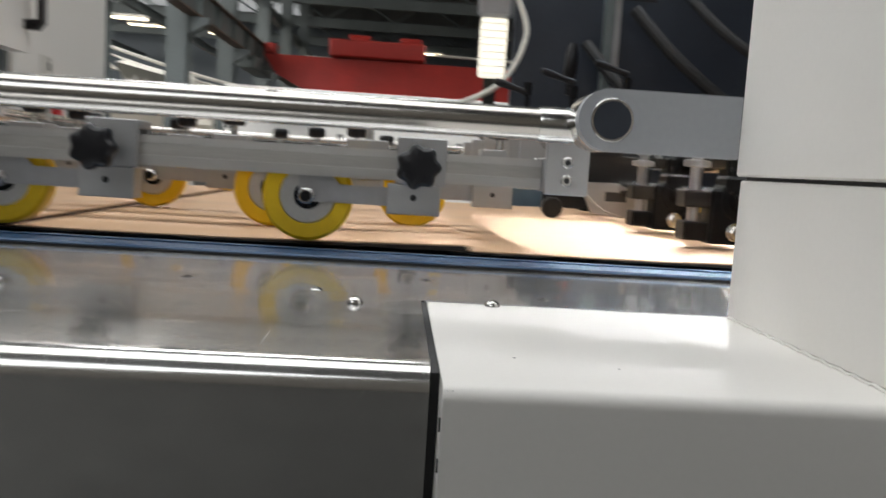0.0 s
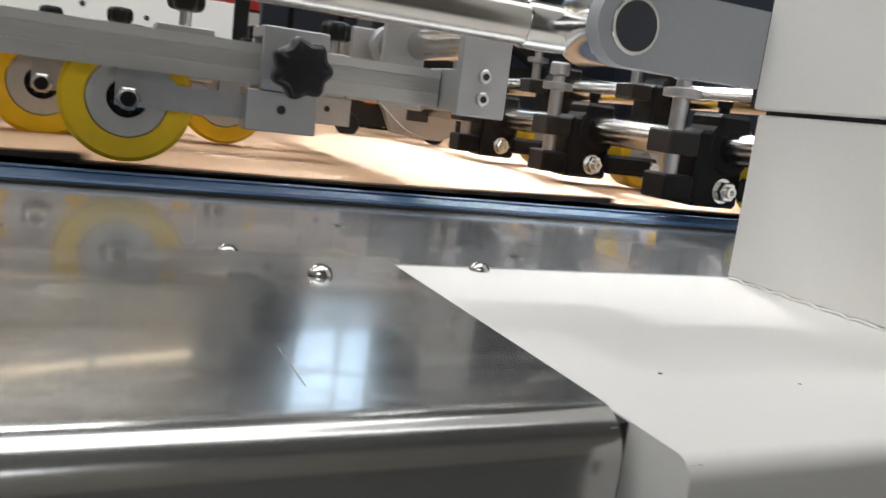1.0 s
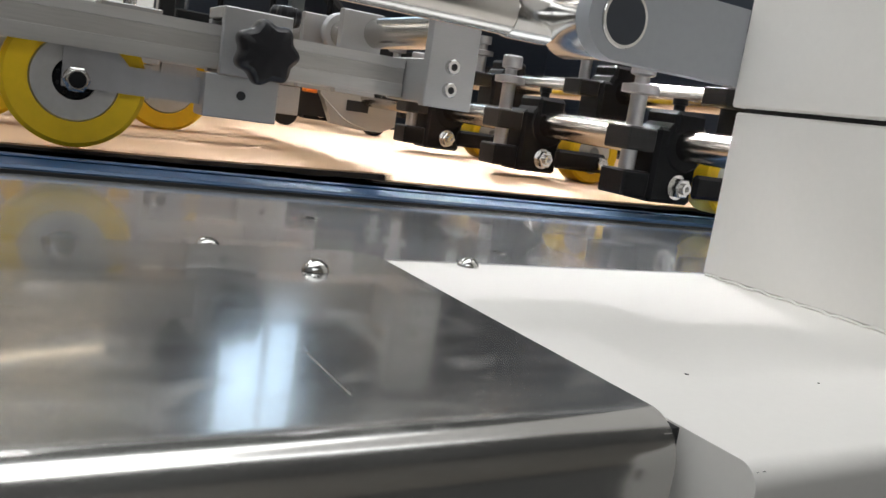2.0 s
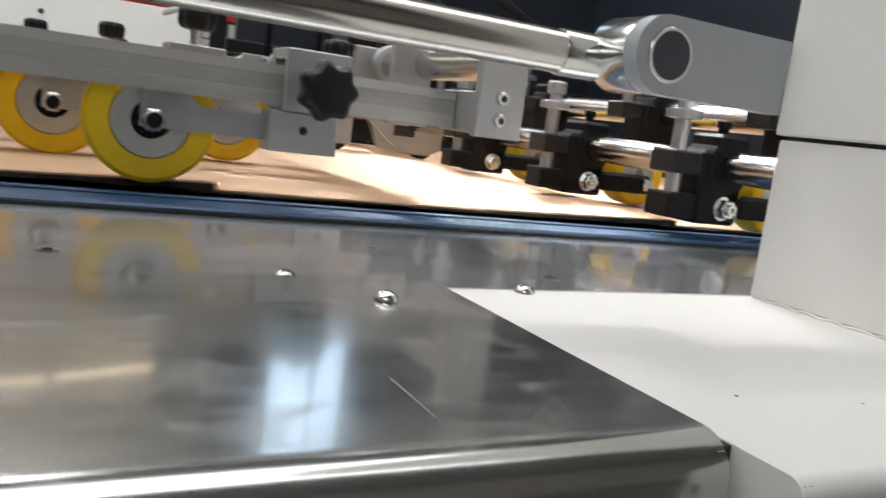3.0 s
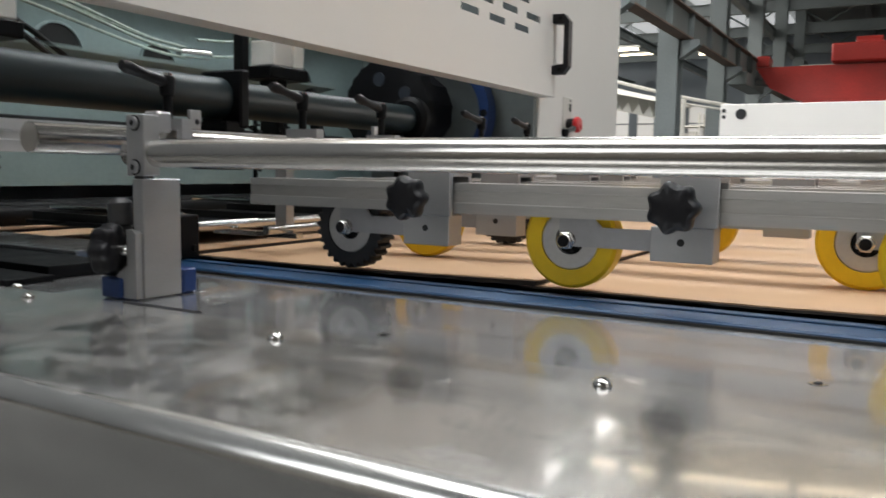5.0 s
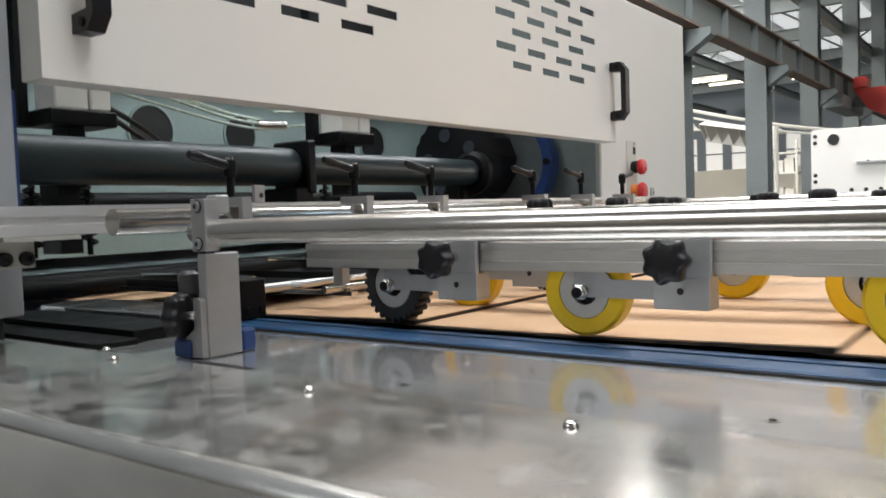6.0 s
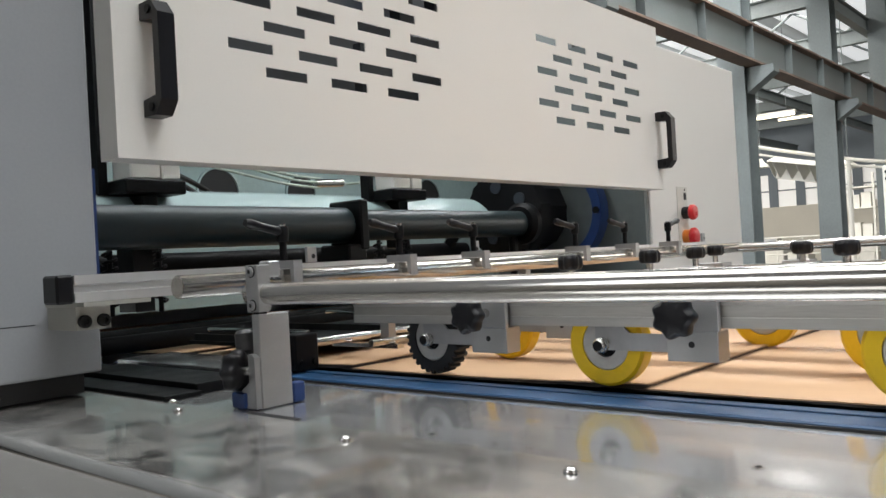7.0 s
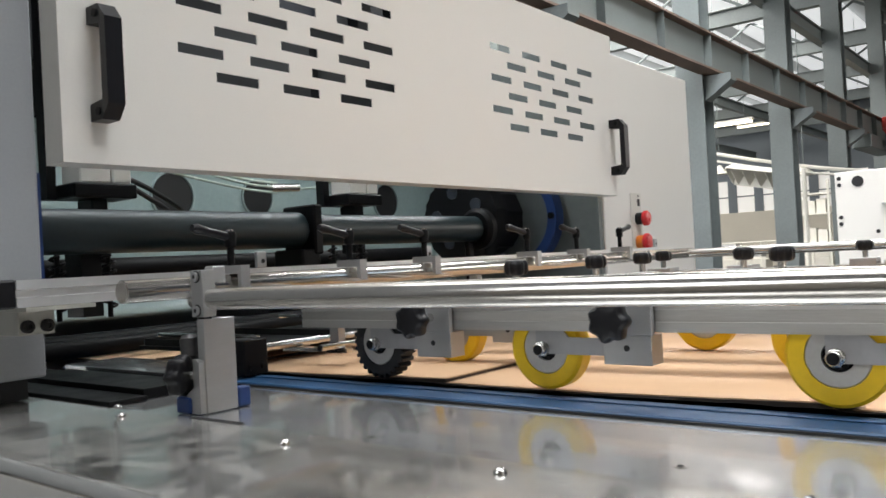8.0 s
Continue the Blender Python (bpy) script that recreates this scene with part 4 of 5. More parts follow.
sc = shaft_clamp()
sc.matrix_basis = pose(0.62, 0.93, 1.094)
for y in (1.19, 1.47, 1.80):
    copy_thing(sc, pose(0.62, y, 1.094))

# optical sensor on its bracket
root = thing("sheet_sensor", "small orange sensor with a lit red lamp on a grey bracket", "sensor", at=(0.40, 1.70, 0))
bm = bmesh.new()
extrude_poly(bm, [(-0.035, 0, 1.042), (0.13, 0, 1.045), (0.13, 0, 0.985), (0.10, 0, 0.972), (0.06, 0, 0.972), (0.0, 0, 0.978), (-0.02, 0, 1.02)], (0, 0.02, 0))
part("bracket", bm, POSTALU, root)
part("bracket_window", box(0.025, 0.07, -0.0008, -0.0003, 1.005, 1.025), RUBBER, root)
part("sensor_body", box(-0.060, -0.036, -0.006, 0.014, 1.028, 1.044, 0.002), ORANGE, root)
part("indicator", box(-0.051, -0.045, -0.009, -0.0062, 1.038, 1.043), REDLED, root, "lit red indicator")
part("cable", cable(bmesh.new(), [(-0.03, 0.0, 1.03), (0.0, -0.02, 1.0), (0.02, -0.03, 0.985), (0.06, -0.02, 0.975)], 0.0015), BRACKET, root)
for x in (-0.08, 0.10):
    part("roller", rod(bmesh.new(), (x, 0.022, 0.985), (x, 0.044, 0.985), 0.022, 24, 0.003), CASTGREY, root)
part("support", box(-0.10, 0.13, 0.045, 0.055, 0.985, 1.10), CASTGREY, root)

# ---- dark delivery machine behind the clamps ----
root = thing("delivery_machine", "dark slate machine body with levers and hoses", "machine", at=(0, 0, 0))
part("rear_panel", box(0.36, 2.6, 2.86, 2.90, 0.6, 2.6, 0.004), NAVY, root)
part("side_panel", box(1.69, 1.73, 0.66, 2.86, 1.02, 2.6, 0.004), NAVY, root)
part("roof_panel", box(1.735, 2.6, 0.66, 2.85, 2.56, 2.6, 0.004), NAVY, root)
part("front_panel", box(1.735, 2.6, 0.62, 0.66, 0.0, 2.6, 0.004), NAVY, root)
part("end_panel", box(2.6, 2.64, 0.62, 2.90, 0.0, 2.6, 0.004), NAVY, root)
part("post", box(0.66, 0.70, 2.80, 2.84, 1.0, 1.66), GREENSTEEL, root)
# unseen glowing panel, added to give the bluish reflection on the front cover
lit = part("glow_panel", box(0.57, 0.83, 2.850, 2.858, 1.68, 2.20), COOL, root, "cool white glowing panel, unseen, added for its reflection in the steel")
part("glow_panel_frame", box(0.555, 0.845, 2.8585, 2.8598, 1.665, 2.215), CASTGREY, lit)
part("pale_strip", box(0.685, 0.705, 2.775, 2.79, 1.35, 2.2), SHEETMETAL, root, "thin bright strip")
part("cross_bar", box(0.30, 1.68, 2.70, 2.76, 1.14, 1.20, 0.004), CASTGREY, root)
for pts, r in (([(0.75, 2.78, 1.62), (0.90, 2.72, 1.45), (1.10, 2.70, 1.30), (1.30, 2.72, 1.2)], 0.022), ([(0.85, 2.78, 1.75), (1.05, 2.66, 1.52), (1.35, 2.62, 1.36), (1.66, 2.62, 1.3)], 0.018), ([(0.60, 2.80, 1.5), (0.70, 2.72, 1.36), (0.85, 2.70, 1.22)], 0.020), ([(1.0, 2.8, 1.9), (1.2, 2.7, 1.72), (1.6, 2.65, 1.66)], 0.03)):
    part("hose", cable(bmesh.new(), pts, r, 10), RUBBER, root)
part("cabinet_low", box(0.25, 0.60, 2.56, 2.85, 0.6, 1.08, 0.004), material("blue_grey_box", (0.22, 0.30, 0.36), 0.5, 0, 0.1, 4, 60, 0.02), root, "blue-grey low box")
for x, y, z in ((0.50, 2.47, 1.31), (0.66, 2.47, 1.345), (0.36, 2.46, 1.27)):
    t = thing("clamp_lever", "black clamping lever on a stud", "lever", "clamp levers", at=(x, y, z))
    part("stud", turn(bmesh.new(), (0, 0, -0.16 if z < 1.3 else -0.2), (0, 0, 1), [(0.008, 0), (0.008, 0.17), (0.013, 0.175), (0.013, 0.21)], 14), BLACK, t)
    part("grip", turn(bmesh.new(), (0, 0, 0.02), (-0.95, 0, 0.28), [(0.011, 0), (0.009, 0.03), (0.012, 0.08), (0.009, 0.105)], 12), PLASTIC, t)
t = thing("clamp_lever", "upright black handle on the far shaft", "lever", "clamp levers", at=(0.50, 2.56, 1.30))
part("grip", turn(bmesh.new(), (0, 0, 0), (0.05, 0, 1), [(0.008, 0), (0.010, 0.04), (0.022, 0.07), (0.020, 0.13), (0.010, 0.16)], 12), PLASTIC, t)
solid("far_support_bar", box(0.24, 0.66, 2.44, 2.50, 1.115, 1.15, 0.003), CASTGREY, "dark steel bar on the far side of the conveyor", "bar")

# unseen strip light above the rear panel, added to light the boards from behind
root = thing("strip_light", "slim white strip light, unseen, added on a stand above the rear panel", "lamp", at=(1.06, 2.70, 2.88))
part("housing", extrude_poly(bmesh.new(), [(-0.04, 0.10, -0.20), (-0.04, 0.158, -0.20), (-0.04, 0.158, 0.22), (-0.04, -0.16, 0.22), (-0.04, -0.16, 0.16)], (0.08, 0, 0)), SHEETMETAL, root)
part("tube", rod(bmesh.new(), (0, 0.085, -0.18), (0, -0.145, 0.13), 0.008, 12), LED, root, "lit white tube")
part("stand", box(-0.02, 0.02, 0.163, 0.195, -0.28, 0.2, 0.002), SHEETMETAL, root)

# lit light bar
root = thing("light_bar", "bright vertical lamp bar with rows of lights, switched on", "lamp", at=(0.265, 2.62, 1.26))
part("diffuser", box(-0.042, 0.042, 0, 0.03, 0.085, 0.27, 0.006), BAR, root)
for i in range(8):
    part("rib", box(-0.044, 0.044, -0.004, -0.0005, 0.098 + i * 0.022, 0.0998 + i * 0.022), CREAM, root)
part("cap", box(-0.055, 0.055, -0.01, 0.03, 0.271, 0.40, 0.012), SHEETMETAL, root, "grey metal top cap")
part("bracket", box(-0.02, 0.02, 0.031, 0.05, -0.30, 0.42), CASTGREY, root)
part("cable", cable(bmesh.new(), [(0.06, 0.0, 0.35), (0.10, -0.02, 0.22), (0.02, -0.05, 0.06), (-0.16, -0.03, -0.03)], 0.009), CREAM, root)

# ---- the left machine head ----
root = thing("grey_upright", "grey enamelled machine upright beside the cover", "machine upright", at=(0, 0, 0))
part("upper_panel", box(-1.6, -1.140, -0.35, 0.650, 0.9885, 2.4, 0.003), GREY, root)
part("panel_joint", box(-1.1399, -1.1394, -0.35, 0.555, 1.0660, 1.0672), RUBBER, root, "dark panel joint")
part("blue_edge", box(-1.30, -1.146, 0.6502, 0.656, 1.12, 1.295), BLUEPAINT, root, "blue painted inner edge")
# the gap's shade under the upright, filled in as a black strip
solid("upright_gap_shade", box(-1.58, -1.16, -0.30, 0.63, 0.957, 0.988), RUBBER, "black strip standing in for the shade in the gap below the grey upright", "strip")

# perforated cover with handles
CX, CT = -1.085, 0.0025
Y0, Y1, Z0, Z1 = 0.663, 2.458, 1.305, 1.815
root = thing("slotted_cover", "white hinged machine cover with ventilation slots", "cover", at=(0, 0, 0))
slots = []
for gy in (0.866, 1.783):
    for row in range(6):
        z = 1.478 + 0.0405 * row
        n, off = (3, 0.075) if row % 2 == 0 else (4, 0.0)
        for i in range(n):
            slots.append((gy + off + i * 0.15, gy + off + i * 0.15 + 0.093, z - 0.017, z + 0.001))
ys = sorted({Y0, Y1, *[s[0] for s in slots], *[s[1] for s in slots]})
zs = sorted({Z0, Z1, *[s[2] for s in slots], *[s[3] for s in slots]})
bm = bmesh.new()
grid = {}


def gv(i, j, k):
    if (i, j, k) not in grid:
        grid[(i, j, k)] = bm.verts.new((CX - CT * k, ys[i], zs[j]))
    return grid[(i, j, k)]


def is_open(i, j):
    if not (0 <= i < len(ys) - 1 and 0 <= j < len(zs) - 1):
        return True
    my, mz = (ys[i] + ys[i + 1]) / 2, (zs[j] + zs[j + 1]) / 2
    return any(a < my < b and c < mz < d for a, b, c, d in slots)


for i in range(len(ys) - 1):
    for j in range(len(zs) - 1):
        if is_open(i, j):
            continue
        for k in (0, 1):
            bm.faces.new((gv(i, j, k), gv(i + 1, j, k), gv(i + 1, j + 1, k), gv(i, j + 1, k)))
        for (a, b), (di, dj) in ((((i, j), (i + 1, j)), (0, -1)), (((i, j + 1), (i + 1, j + 1)), (0, 1)), (((i, j), (i, j + 1)), (-1, 0)), (((i + 1, j), (i + 1, j + 1)), (1, 0))):
            if is_open(i + di, j + dj):
                bm.faces.new((gv(*a, 0), gv(*b, 0), gv(*b, 1), gv(*a, 1)))
part("front_sheet", bm, WHITE, root)
part("near_flange", box(-1.138, CX - CT, Y0, Y0 + 0.0025, Z0, Z1), WHITE, root)
part("far_flange", box(-1.138, CX - CT, Y1 - 0.0025, Y1, Z0, Z1), WHITE, root)
part("bottom_flange", box(-1.138, CX - CT, Y0 + 0.0026, Y1 - 0.0026, Z0, Z0 + 0.0025), WHITE, root)
part("top_flange", box(-1.30, CX - CT, Y0 + 0.0026, Y1 - 0.0026, Z1 - 0.0025, Z1), WHITE, root)
part("bottom_roll", rod(bmesh.new(), (CX - 0.003, Y0, Z0 + 0.003), (CX - 0.003, Y1, Z0 + 0.003), 0.0032, 12), WHITE, root)


def bow_handle(y):
    h = thing("bow_handle", "black plastic bow handle on the white cover", "handle", "cover handles", at=(CX, y, 0))
    z0, z1 = 1.368, 1.542
    pts = [(0.0005, z0), (0.0005, z0 + 0.026), (0.036, z0 + 0.030), (0.036, z1 - 0.030), (0.0005, z1 - 0.026), (0.0005, z1), (0.034, z1), (0.052, z1 - 0.022), (0.052, z0 + 0.022), (0.034, z0)]
    bm = extrude_poly(bmesh.new(), [(x, -0.014, z) for x, z in pts], (0, 0.028, 0))
    part("grip", bm, PLASTIC, h)
    for z in (z0 + 0.013, z1 - 0.013):
        part("bolt", turn(bmesh.new(), (0.0255, -0.0145, z), (0, -1, 0), [(0.0065, 0), (0.0065, 0.002), (0.003, 0.002)], 14), BLACK, h)


bow_handle(0.722)
bow_handle(2.432)

# far white cabinet with push buttons
root = thing("white_cabinet", "white powder-coated machine cabinet with push buttons", "cabinet", at=(0, 0, 0))
part("body", box(-1.75, -1.140, 2.462, 3.215, 0.0, 1.790, 0.004), WHITE, root)
part("button_plate", box(-1.1395, -1.1375, 2.655, 2.735, 1.115, 1.325, 0.0008), CREAM, root, "pale button plate")
part("plate_screws", turn(bmesh.new(), (-1.1375, 2.715, 1.315), (1, 0, 0), [(0.004, 0), (0.004, 0.001)], 10), RUBBER, root)
part("plate_mark", box(-1.1374, -1.1370, 2.705, 2.725, 1.28, 1.305), CASTGREY, root)
for z, r, c in ((1.236, 0.026, PLASTIC), (1.154, 0.030, ORANGE)):
    b = part("push_button", turn(bmesh.new(), (-1.137, 2.700, z), (1, 0, 0), [(r * 0.8, 0), (r * 0.8, 0.022)], 24), c, root, "push button collar")
    part("button_cap", turn(bmesh.new(), (-1.1145, 2.700, z), (1, 0, 0), [(r * 0.75, 0), (r, 0.004), (r, 0.014), (r * 0.8, 0.020), (r * 0.3, 0.022)], 28), REDPLASTIC, b, "red mushroom button")

# lamp inside the chamber
root = thing("chamber_light", "lit tube lamp inside the machine chamber", "lamp", at=(-1.44, 1.5, 1.875))
part("housing", box(-0.05, 0.05, -0.75, 0.75, 0.018, 0.05, 0.004), SHEETMETAL, root)
part("tube", rod(bmesh.new(), (0, -0.7, 0.006), (0, 0.7, 0.006), 0.012, 14), LED, root)
for y in (-0.7, 0.7):
    part("bracket", box(-0.485, -0.02, y, y + 0.02, 0.051, 0.065), SHEETMETAL, root)

# chamber: back wall, rollers, gears, valves
root = thing("machine_chamber", "pale teal machine chamber with round openings", "machine", at=(0, 0, 0))
part("back_wall", box(-1.98, -1.94, 0.40, 2.70, 1.03, 1.50), TEAL, root)
# right half of the upper wall coloured dark for the unlit interior
part("shaded_back_wall", box(-1.98, -1.93, 1.701, 2.70, 1.501, 2.3), NAVY, root, "upper chamber wall, its interior shade given as dark slate colour")
part("upper_back_wall", box(-1.98, -1.93, 0.40, 1.70, 1.501, 2.3), TEAL, root, "upper chamber wall")
# black bar added behind the cover so its slots look dark
part("slot_backing", box(-1.80, -1.72, 0.46, 2.42, 1.62, 1.86, 0.004), BLACK, root, "black bar added to darken the view through the slots")
for y in (0.98, 1.26, 1.52, 2.06, 2.24):
    part("stay", box(-1.86, -1.81, y, y + 0.07, 1.52, 2.2, 0.003), BLACK, root, "black upright stay")
part("near_wall", box(-1.94, -1.62, 0.40, 0.44, 0.3, 2.3), TEAL, root)
part("far_wall", box(-1.94, -1.755, 2.66, 2.70, 0.3, 2.3), TEAL, root)
part("far_inner_panel", box(-1.74, -1.146, 2.435, 2.458, 0.95, 1.81), GREENSTEEL, root, "dark inner side panel")
for y, z, r in ((1.40, 1.352, 0.066), (1.70, 1.355, 0.056), (2.29, 1.355, 0.062)):
    part("round_opening", turn(bmesh.new(), (-1.9395, y, z), (1, 0, 0), [(r, 0), (r, 0.003)], 36), RUBBER, root, "dark round opening")
    part("opening_rim", ring_solid(bmesh.new(), (-1.9398, y, z), (1, 0, 0), r + 0.006, r, 0.008, 36), TEAL, root)

root = thing("press_roller", "large black rubber press roller", "roller", at=(-1.34, 0, 1.217))
part("barrel", rod(bmesh.new(), (0, 0.70, 0), (0, 1.335, 0), 0.041, 40, 0.004), ROLLER, root)
bm = box(-0.055, 0.055, 1.336, 1.362, -0.058, 0.056, 0.004)
add_box(bm, -0.05, 0.05, 1.30, 1.355, -0.14, -0.045, 0.004)
part("flange", bm, BLACK, root)
part("shaft", rod(bmesh.new(), (0, 1.361, 0), (0, 2.02, 0), 0.037, 36, 0.004), ROLLER, root)
part("hub", turn(bmesh.new(), (0, 2.021, 0), (0, 1, 0), [(0.05, 0), (0.062, 0.01), (0.062, 0.03), (0.05, 0.04)], 32), BLACK, root)
part("lever", box(-0.02, 0.0, 1.99, 2.015, -0.16, -0.03, 0.004), BLACK, root)

root = thing("gear_housing", "black gear housing with a dark blue ring", "gear housing", at=(-1.50, 0, 1.26))
bm = turn(bmesh.new(), (0, 2.15, 0), (0, 1, 0), [(0.10, 0), (0.145, 0.01), (0.150, 0.02), (0.150, 0.06), (0.12, 0.07), (0.12, 0.20)], 48, lambda a: 1 + 0.018 * (1 if math.sin(24 * a) > 0 else -1))
part("gear", bm, BLACK, root)
for a in range(5):
    t = 2 * math.pi * a / 5 + 0.5
    part("gear_hole", turn(bmesh.new(), (0.085 * math.cos(t), 2.1455, 0.085 * math.sin(t)), (0, 1, 0), [(0.02, 0), (0.02, 0.006)], 18), NAVY, root)
part("ring", ring_solid(bmesh.new(), (0.07, 2.36, -0.005), (0, 1, 0), 0.170, 0.138, 0.05, 48), BLUEPAINT, root, "dark blue flange ring")
for a in range(6):
    t = 2 * math.pi * a / 6
    part("ring_bolt", turn(bmesh.new(), (0.07 + 0.154 * math.cos(t), 2.3595, -0.005 + 0.154 * math.sin(t)), (0, -1, 0), [(0.012, 0), (0.012, 0.008)], 6), BLACK, root)

for x, z, r, label in ((-1.52, 0.990, 0.018, "black rubber lower feed roller"), (-1.60, 0.995, 0.020, "black rubber rear feed roller")):
    root = thing("feed_roller", label, "roller", "feed rollers", at=(x, 0, z))
    part("barrel", rod(bmesh.new(), (0, 0.70, 0), (0, 2.39, 0), r, 32, 0.003), BLACK, root)
    for y0, y1 in ((0.664, 0.6995), (2.3905, 2.434)):
        part("journal", rod(bmesh.new(), (0, y0, 0), (0, y1, 0), r * 0.55, 24, 0.001), BRIGHT, root, "bright steel journal")
for y in (0.80, 0.90, 1.50, 1.60):
    s = thing("spring_stud", "black compression spring on a stud", "spring", "springs below the roller", at=(-1.40, y, 1.075))
    part("spring", cable(bmesh.new(), [(0.012 * math.cos(a), 0.012 * math.sin(a), 0.1 * a / 37.7) for a in [k * math.pi / 3 for k in range(37)]], 0.003, 6), BLACK, s)
    part("stud", rod(bmesh.new(), (0, 0, -0.02), (0, 0, 0.13), 0.005, 10), BLACK, s)
solid("spring_carrier", box(-1.43, -1.37, 0.83, 0.87, 1.06, 1.20), BLACK, "black steel spring carrier", "bracket")

for y in (0.945, 1.69):
    s = thing("valve_block", "white pneumatic valve block on a black base", "valve", "valve blocks", at=(-1.50, y, 1.322))
    part("block", box(-0.03, 0.045, -0.065, 0.0, 0, 0.06, 0.003), WHITE, s)
    part("block_end", box(-0.03, 0.045, 0.004, 0.045, 0, 0.06, 0.003), WHITE, s)
    part("base", box(-0.05, 0.05, -0.08, 0.055, -0.03, -0.001, 0.003), BLACK, s)
    part("bracket", box(-0.03, 0.03, -0.035, 0.0, -0.16, -0.031, 0.003), BLACK, s)
    part("upper_hanger", box(-0.05, -0.02, -0.10, -0.0805, -0.03, 0.4), BLACK, s)
root = thing("air_hoses", "clear and black air hoses inside the chamber", "hoses", at=(0, 0, 0))
for k, pts in enumerate(([(-1.55, 1.0, 1.41), (-1.60, 1.2, 1.39), (-1.68, 1.45, 1.365), (-1.7, 1.58, 1.36)], [(-1.55, 1.0, 1.39), (-1.62, 1.25, 1.365), (-1.68, 1.45, 1.35), (-1.7, 1.58, 1.345)], [(-1.7, 1.62, 1.355), (-1.68, 1.75, 1.37), (-1.6, 1.70, 1.40), (-1.56, 1.72, 1.42)])):
    for d in (0.0, 0.014):
        part("hose", cable(bmesh.new(), [(x - d, y + d, z + d * (1 + k)) for x, y, z in pts], 0.0036, 8), HOSE, root)
for pts in ([(-1.55, 1.0, 1.36), (-1.60, 1.12, 1.33), (-1.66, 1.24, 1.29), (-1.7, 1.30, 1.25)], [(-1.55, 1.0, 1.35), (-1.58, 1.1, 1.31), (-1.62, 1.18, 1.28), (-1.64, 1.2, 1.24)]):
    part("hose", cable(bmesh.new(), pts, 0.006, 8), RUBBER, root)
part("coupling", rod(bmesh.new(), (-1.70, 1.56, 1.357), (-1.70, 1.66, 1.362), 0.012, 14, 0.002), BRIGHT, root)

root = thing("slide_plates", "dark steel slide plates in the machine mouth", "plates", at=(0, 0, 0))
part("lower_plate", box(-1.46, -0.985, 0.660, 0.720, 0.9505, 0.958, 0.001), BLACK, root)
part("upper_plate", box(-1.40, -1.00, 0.722, 0.815, 0.9505, 0.966, 0.001), BLACK, root)
part("bright_plate", box(-1.45, -1.10, 0.83, 0.944, 0.9505, 0.970, 0.001), TABLE, root, "shiny inner plate")
part("guide_plate", box(-1.40, -1.06, 0.955, 2.20, 0.986, 0.993, 0.001), BLACK, root, "black guide plate over the boards")
for y in (0.962, 1.18, 1.40, 1.62, 1.84, 2.06):
    part("guide_rib", box(-1.39, -1.065, y, y + 0.006, 0.9932, 1.006), CASTGREY, root)
for y, z in ((0.99, 1.012), (1.30, 1.020)):
    part("guide_rod", rod(bmesh.new(), (-1.38, y, z), (-1.07, y, z), 0.004, 10), BRIGHT, root, "thin bright rod")
solid("mouth_table", box(-1.62, -1.0205, 0.60, 0.868, 0.935, 0.9498), BLACK, "dark steel table in the machine mouth", "table plate")
solid("slot_plate", box(-0.80, -0.70, 0.655, 0.672, 0.9502, 0.9512), RUBBER, "dark slot in the steel table", "slot")
root = thing("guide_frame", "thin steel guide frame over the infeed", "frame", at=(0, 0, 0))
for x in (-0.90, -1.02):
    part("bar", rod(bmesh.new(), (x, 0.98, 0.998), (x, 1.45, 0.998), 0.006, 12), BRIGHT, root)
part("flat", box(-1.04, -0.88, 1.02, 1.035, 0.985, 0.992), BRIGHT, root)
part("flat", box(-1.04, -0.88, 1.42, 1.435, 0.985, 0.992), BRIGHT, root)
for y in (1.03, 1.43):
    part("hanger", box(-0.92, -0.90, y - 0.008, y + 0.008, 0.992, 1.10), ALU_PLATE, root)

# closed stacker behind the chamber
root = thing("stacker_housing", "grey closed stacker housing behind the chamber", "machine", at=(0, 0, 0))
part("front", box(-2.6, -1.99, 0.62, 0.66, 0.0, 2.3), GREY, root)
part("rear", box(-2.6, -1.99, 2.66, 2.70, 0.0, 2.3), GREY, root)
part("end", box(-2.64, -2.6, 0.62, 2.70, 0.0, 2.3), GREY, root)
part("lid", box(-2.6, -1.99, 0.66, 2.66, 2.26, 2.30), GREY, root)

# ---- what moves ----
# boards run from the delivery pile over the belts into the stacker
SPEED, PITCH, PHASE, LEN = 0.73, 0.515, 0.078, 0.535
X_IN, X_OUT = 2.45, -2.03
boards = []


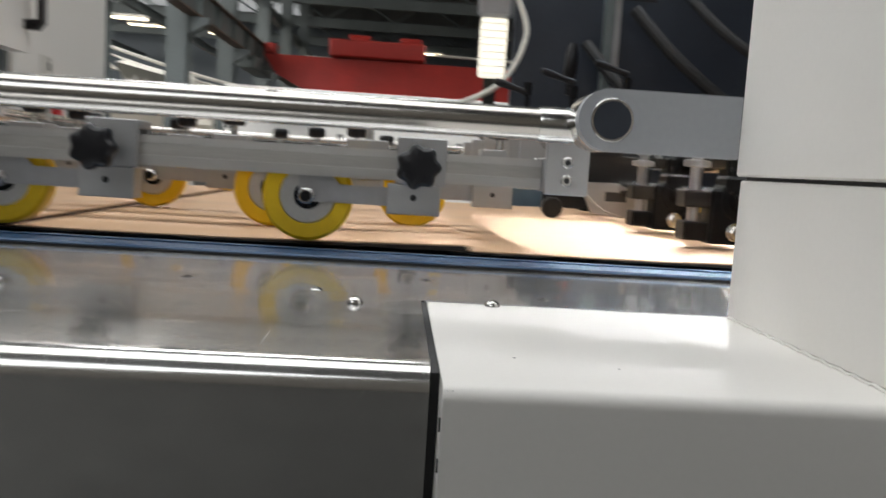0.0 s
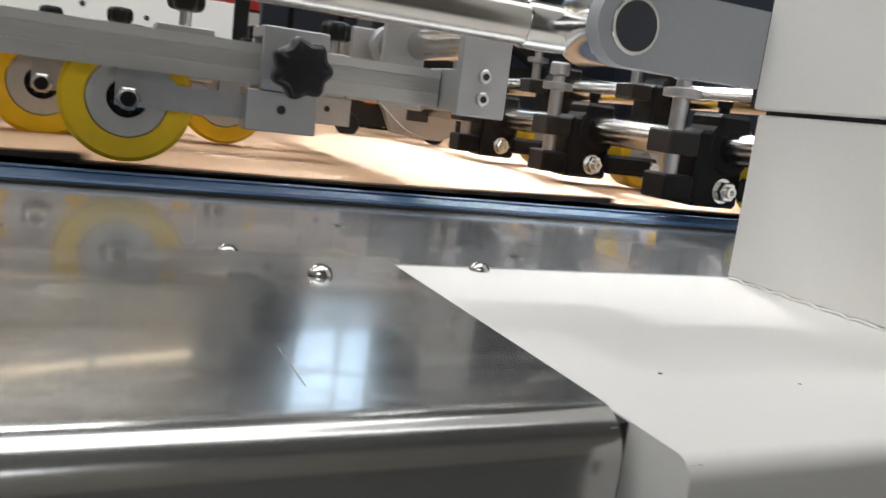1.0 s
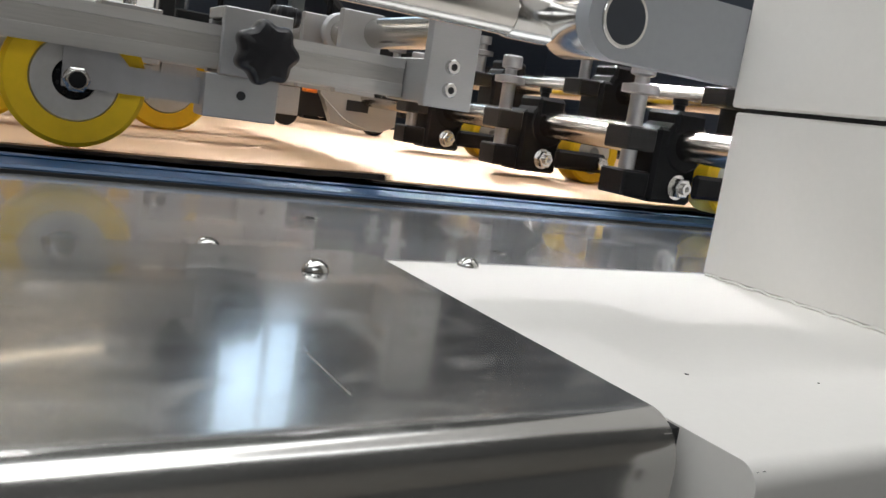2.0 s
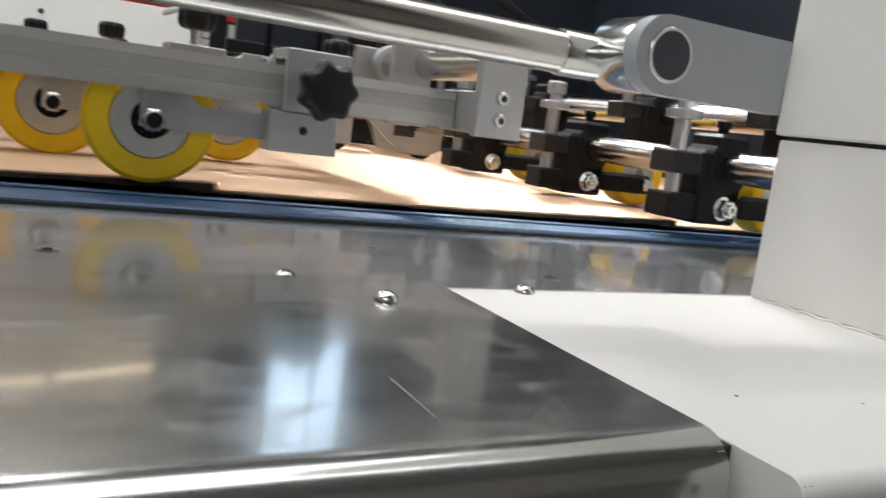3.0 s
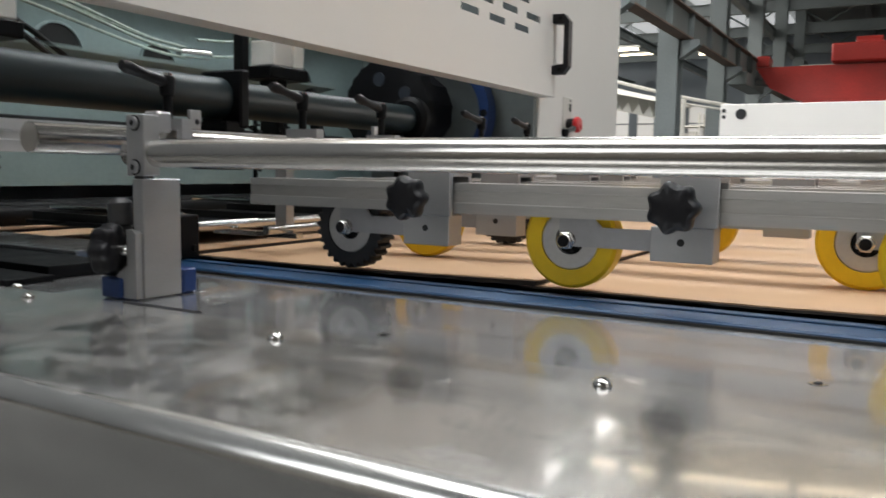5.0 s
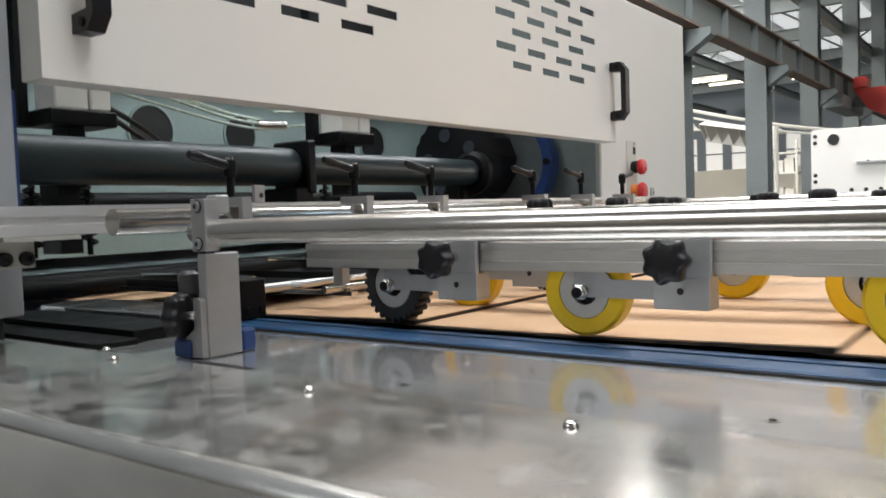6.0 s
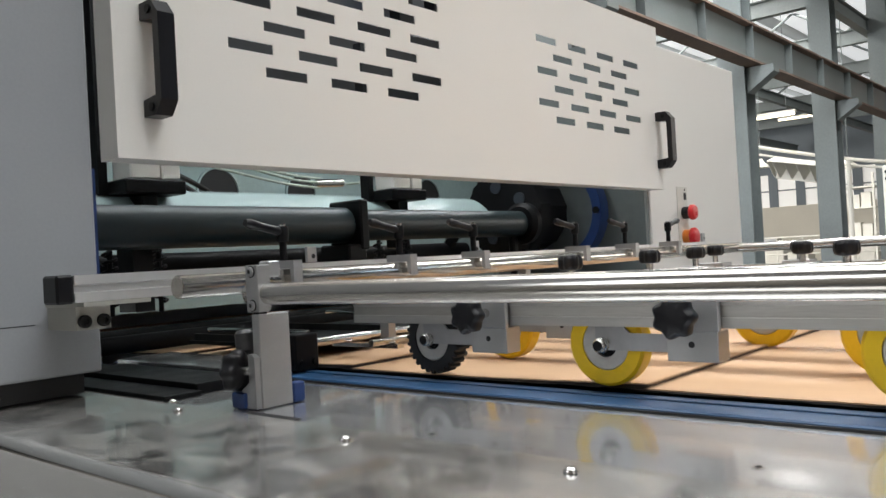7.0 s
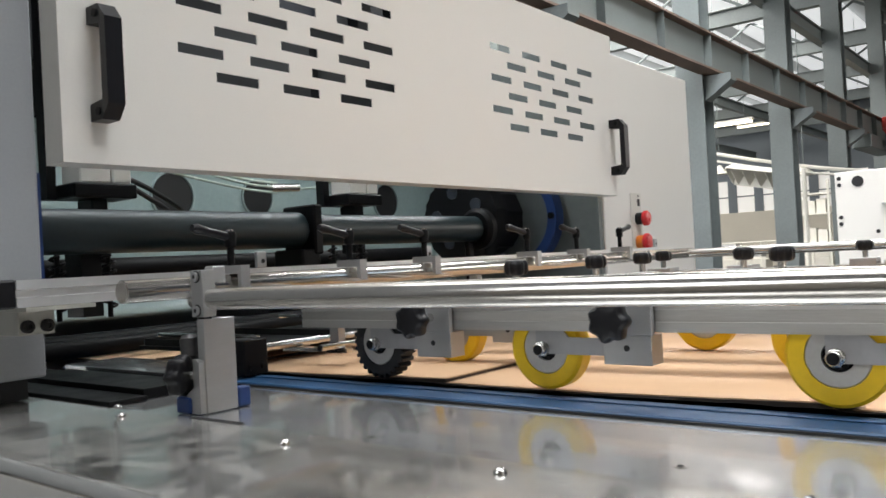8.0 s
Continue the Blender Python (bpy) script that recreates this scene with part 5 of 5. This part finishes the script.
def board_mesh():
    """A corrugated board lying along the belts, its trailing end at x = 0, with a slightly wavy edge darkened as shade.
    """
    n = 64
    root_bm, edge_bm = bmesh.new(), bmesh.new()

    def lift(u):
        return 0.0062 * max(0.0, 1 - u / 0.34) ** 1.4
    rows = []
    for i in range(n + 1):
        u = LEN * i / n
        z = lift(u)
        jag = 0.0030 * noise.noise(Vector((u * 40, 3.1, 0)))
        rows.append((-u, z, jag))
    top, bot = [], []
    rings = []
    for x, z, j in rows:
        rings.append([(x, 0.948 + j, z + 0.0031), (x, 2.215, z + 0.0031), (x, 2.215, z + 0.0018), (x, 0.948 + j, z + 0.0018)])
    loft(root_bm, rings)
    # ragged filler below the face; its near-black colour is the shade under the board
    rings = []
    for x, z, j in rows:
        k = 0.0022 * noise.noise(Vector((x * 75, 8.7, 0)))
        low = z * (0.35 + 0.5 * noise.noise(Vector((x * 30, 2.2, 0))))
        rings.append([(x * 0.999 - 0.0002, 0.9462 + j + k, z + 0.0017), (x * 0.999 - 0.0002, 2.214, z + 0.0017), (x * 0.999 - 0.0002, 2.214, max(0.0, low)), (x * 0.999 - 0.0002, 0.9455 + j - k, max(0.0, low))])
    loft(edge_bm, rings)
    return root_bm, edge_bm


N_BOARDS = 19
b0 = thing("board", "kraft brown corrugated board with dark edges on the belts", "cardboard sheet", "boards on the conveyor")
tb, eb = board_mesh()
part("face", tb, KRAFT, b0)
part("underside", eb, KRAFTEDGE, b0, "ragged underside and edge, coloured near-black for the shade beneath")
boards.append(b0)
for i in range(1, N_BOARDS):
    boards.append(copy_thing(b0, pose(0, 0, 0.9585)))

# swinging shell behind the mouth
rotor = thing("rotating_shell", "pale curved shell turning on a shaft inside the chamber", "rotor", at=(-1.62, 0, 1.15))
bm = bmesh.new()
arc = [radians(-20 + k * 4) for k in range(11)]
pts = [(0.17 * math.cos(a), 0.17 * math.sin(a)) for a in arc] + [(0.162 * math.cos(a), 0.162 * math.sin(a)) for a in reversed(arc)]
extrude_poly(bm, [(x, 0.72, z) for x, z in pts], (0, 1.36, 0))
part("shell", bm, TEAL, rotor)
part("shaft", rod(bmesh.new(), (0, 0.70, 0), (0, 2.10, 0), 0.025, 20), BLACK, rotor)
for y in (0.76, 2.0):
    part("spoke", box(0.024, 0.163, y, y + 0.02, -0.015, 0.015), BLACK, rotor)


def motions():
    """Keys the boards and the turning shell."""
    span = X_IN - X_OUT
    for i, ob in enumerate(boards):
        start = (X_IN - (PHASE + (i - 4) * PITCH)) / -SPEED
        rows = []
        t = 0.0
        pile_in, pile_out = 0.90 - 0.006 * i, 0.30 + 0.006 * i
        while t < 8.0001:
            x = PHASE + (i - 4) * PITCH - SPEED * t
            z = 0.9585
            if x > X_IN:
                z = max(pile_in, 0.9585 - (x - X_IN) * 1.5)
            if x < X_OUT:
                z = max(pile_out, 0.9585 - (X_OUT - x) * 2.5)
            x = min(max(x, X_OUT), X_IN)
            rows.append((t, pose(x, 0, z)))
            t += 0.1
        walk(ob, rows)
    rows = []
    for k in range(97):
        t = k * 8.0 / 96
        angle = 50 + 360 * (t - 7.0) / 0.705
        rows.append((t, pose(-1.62, 0, 1.15, 0, -angle, 0)))
    walk(rotor, rows)


motions()
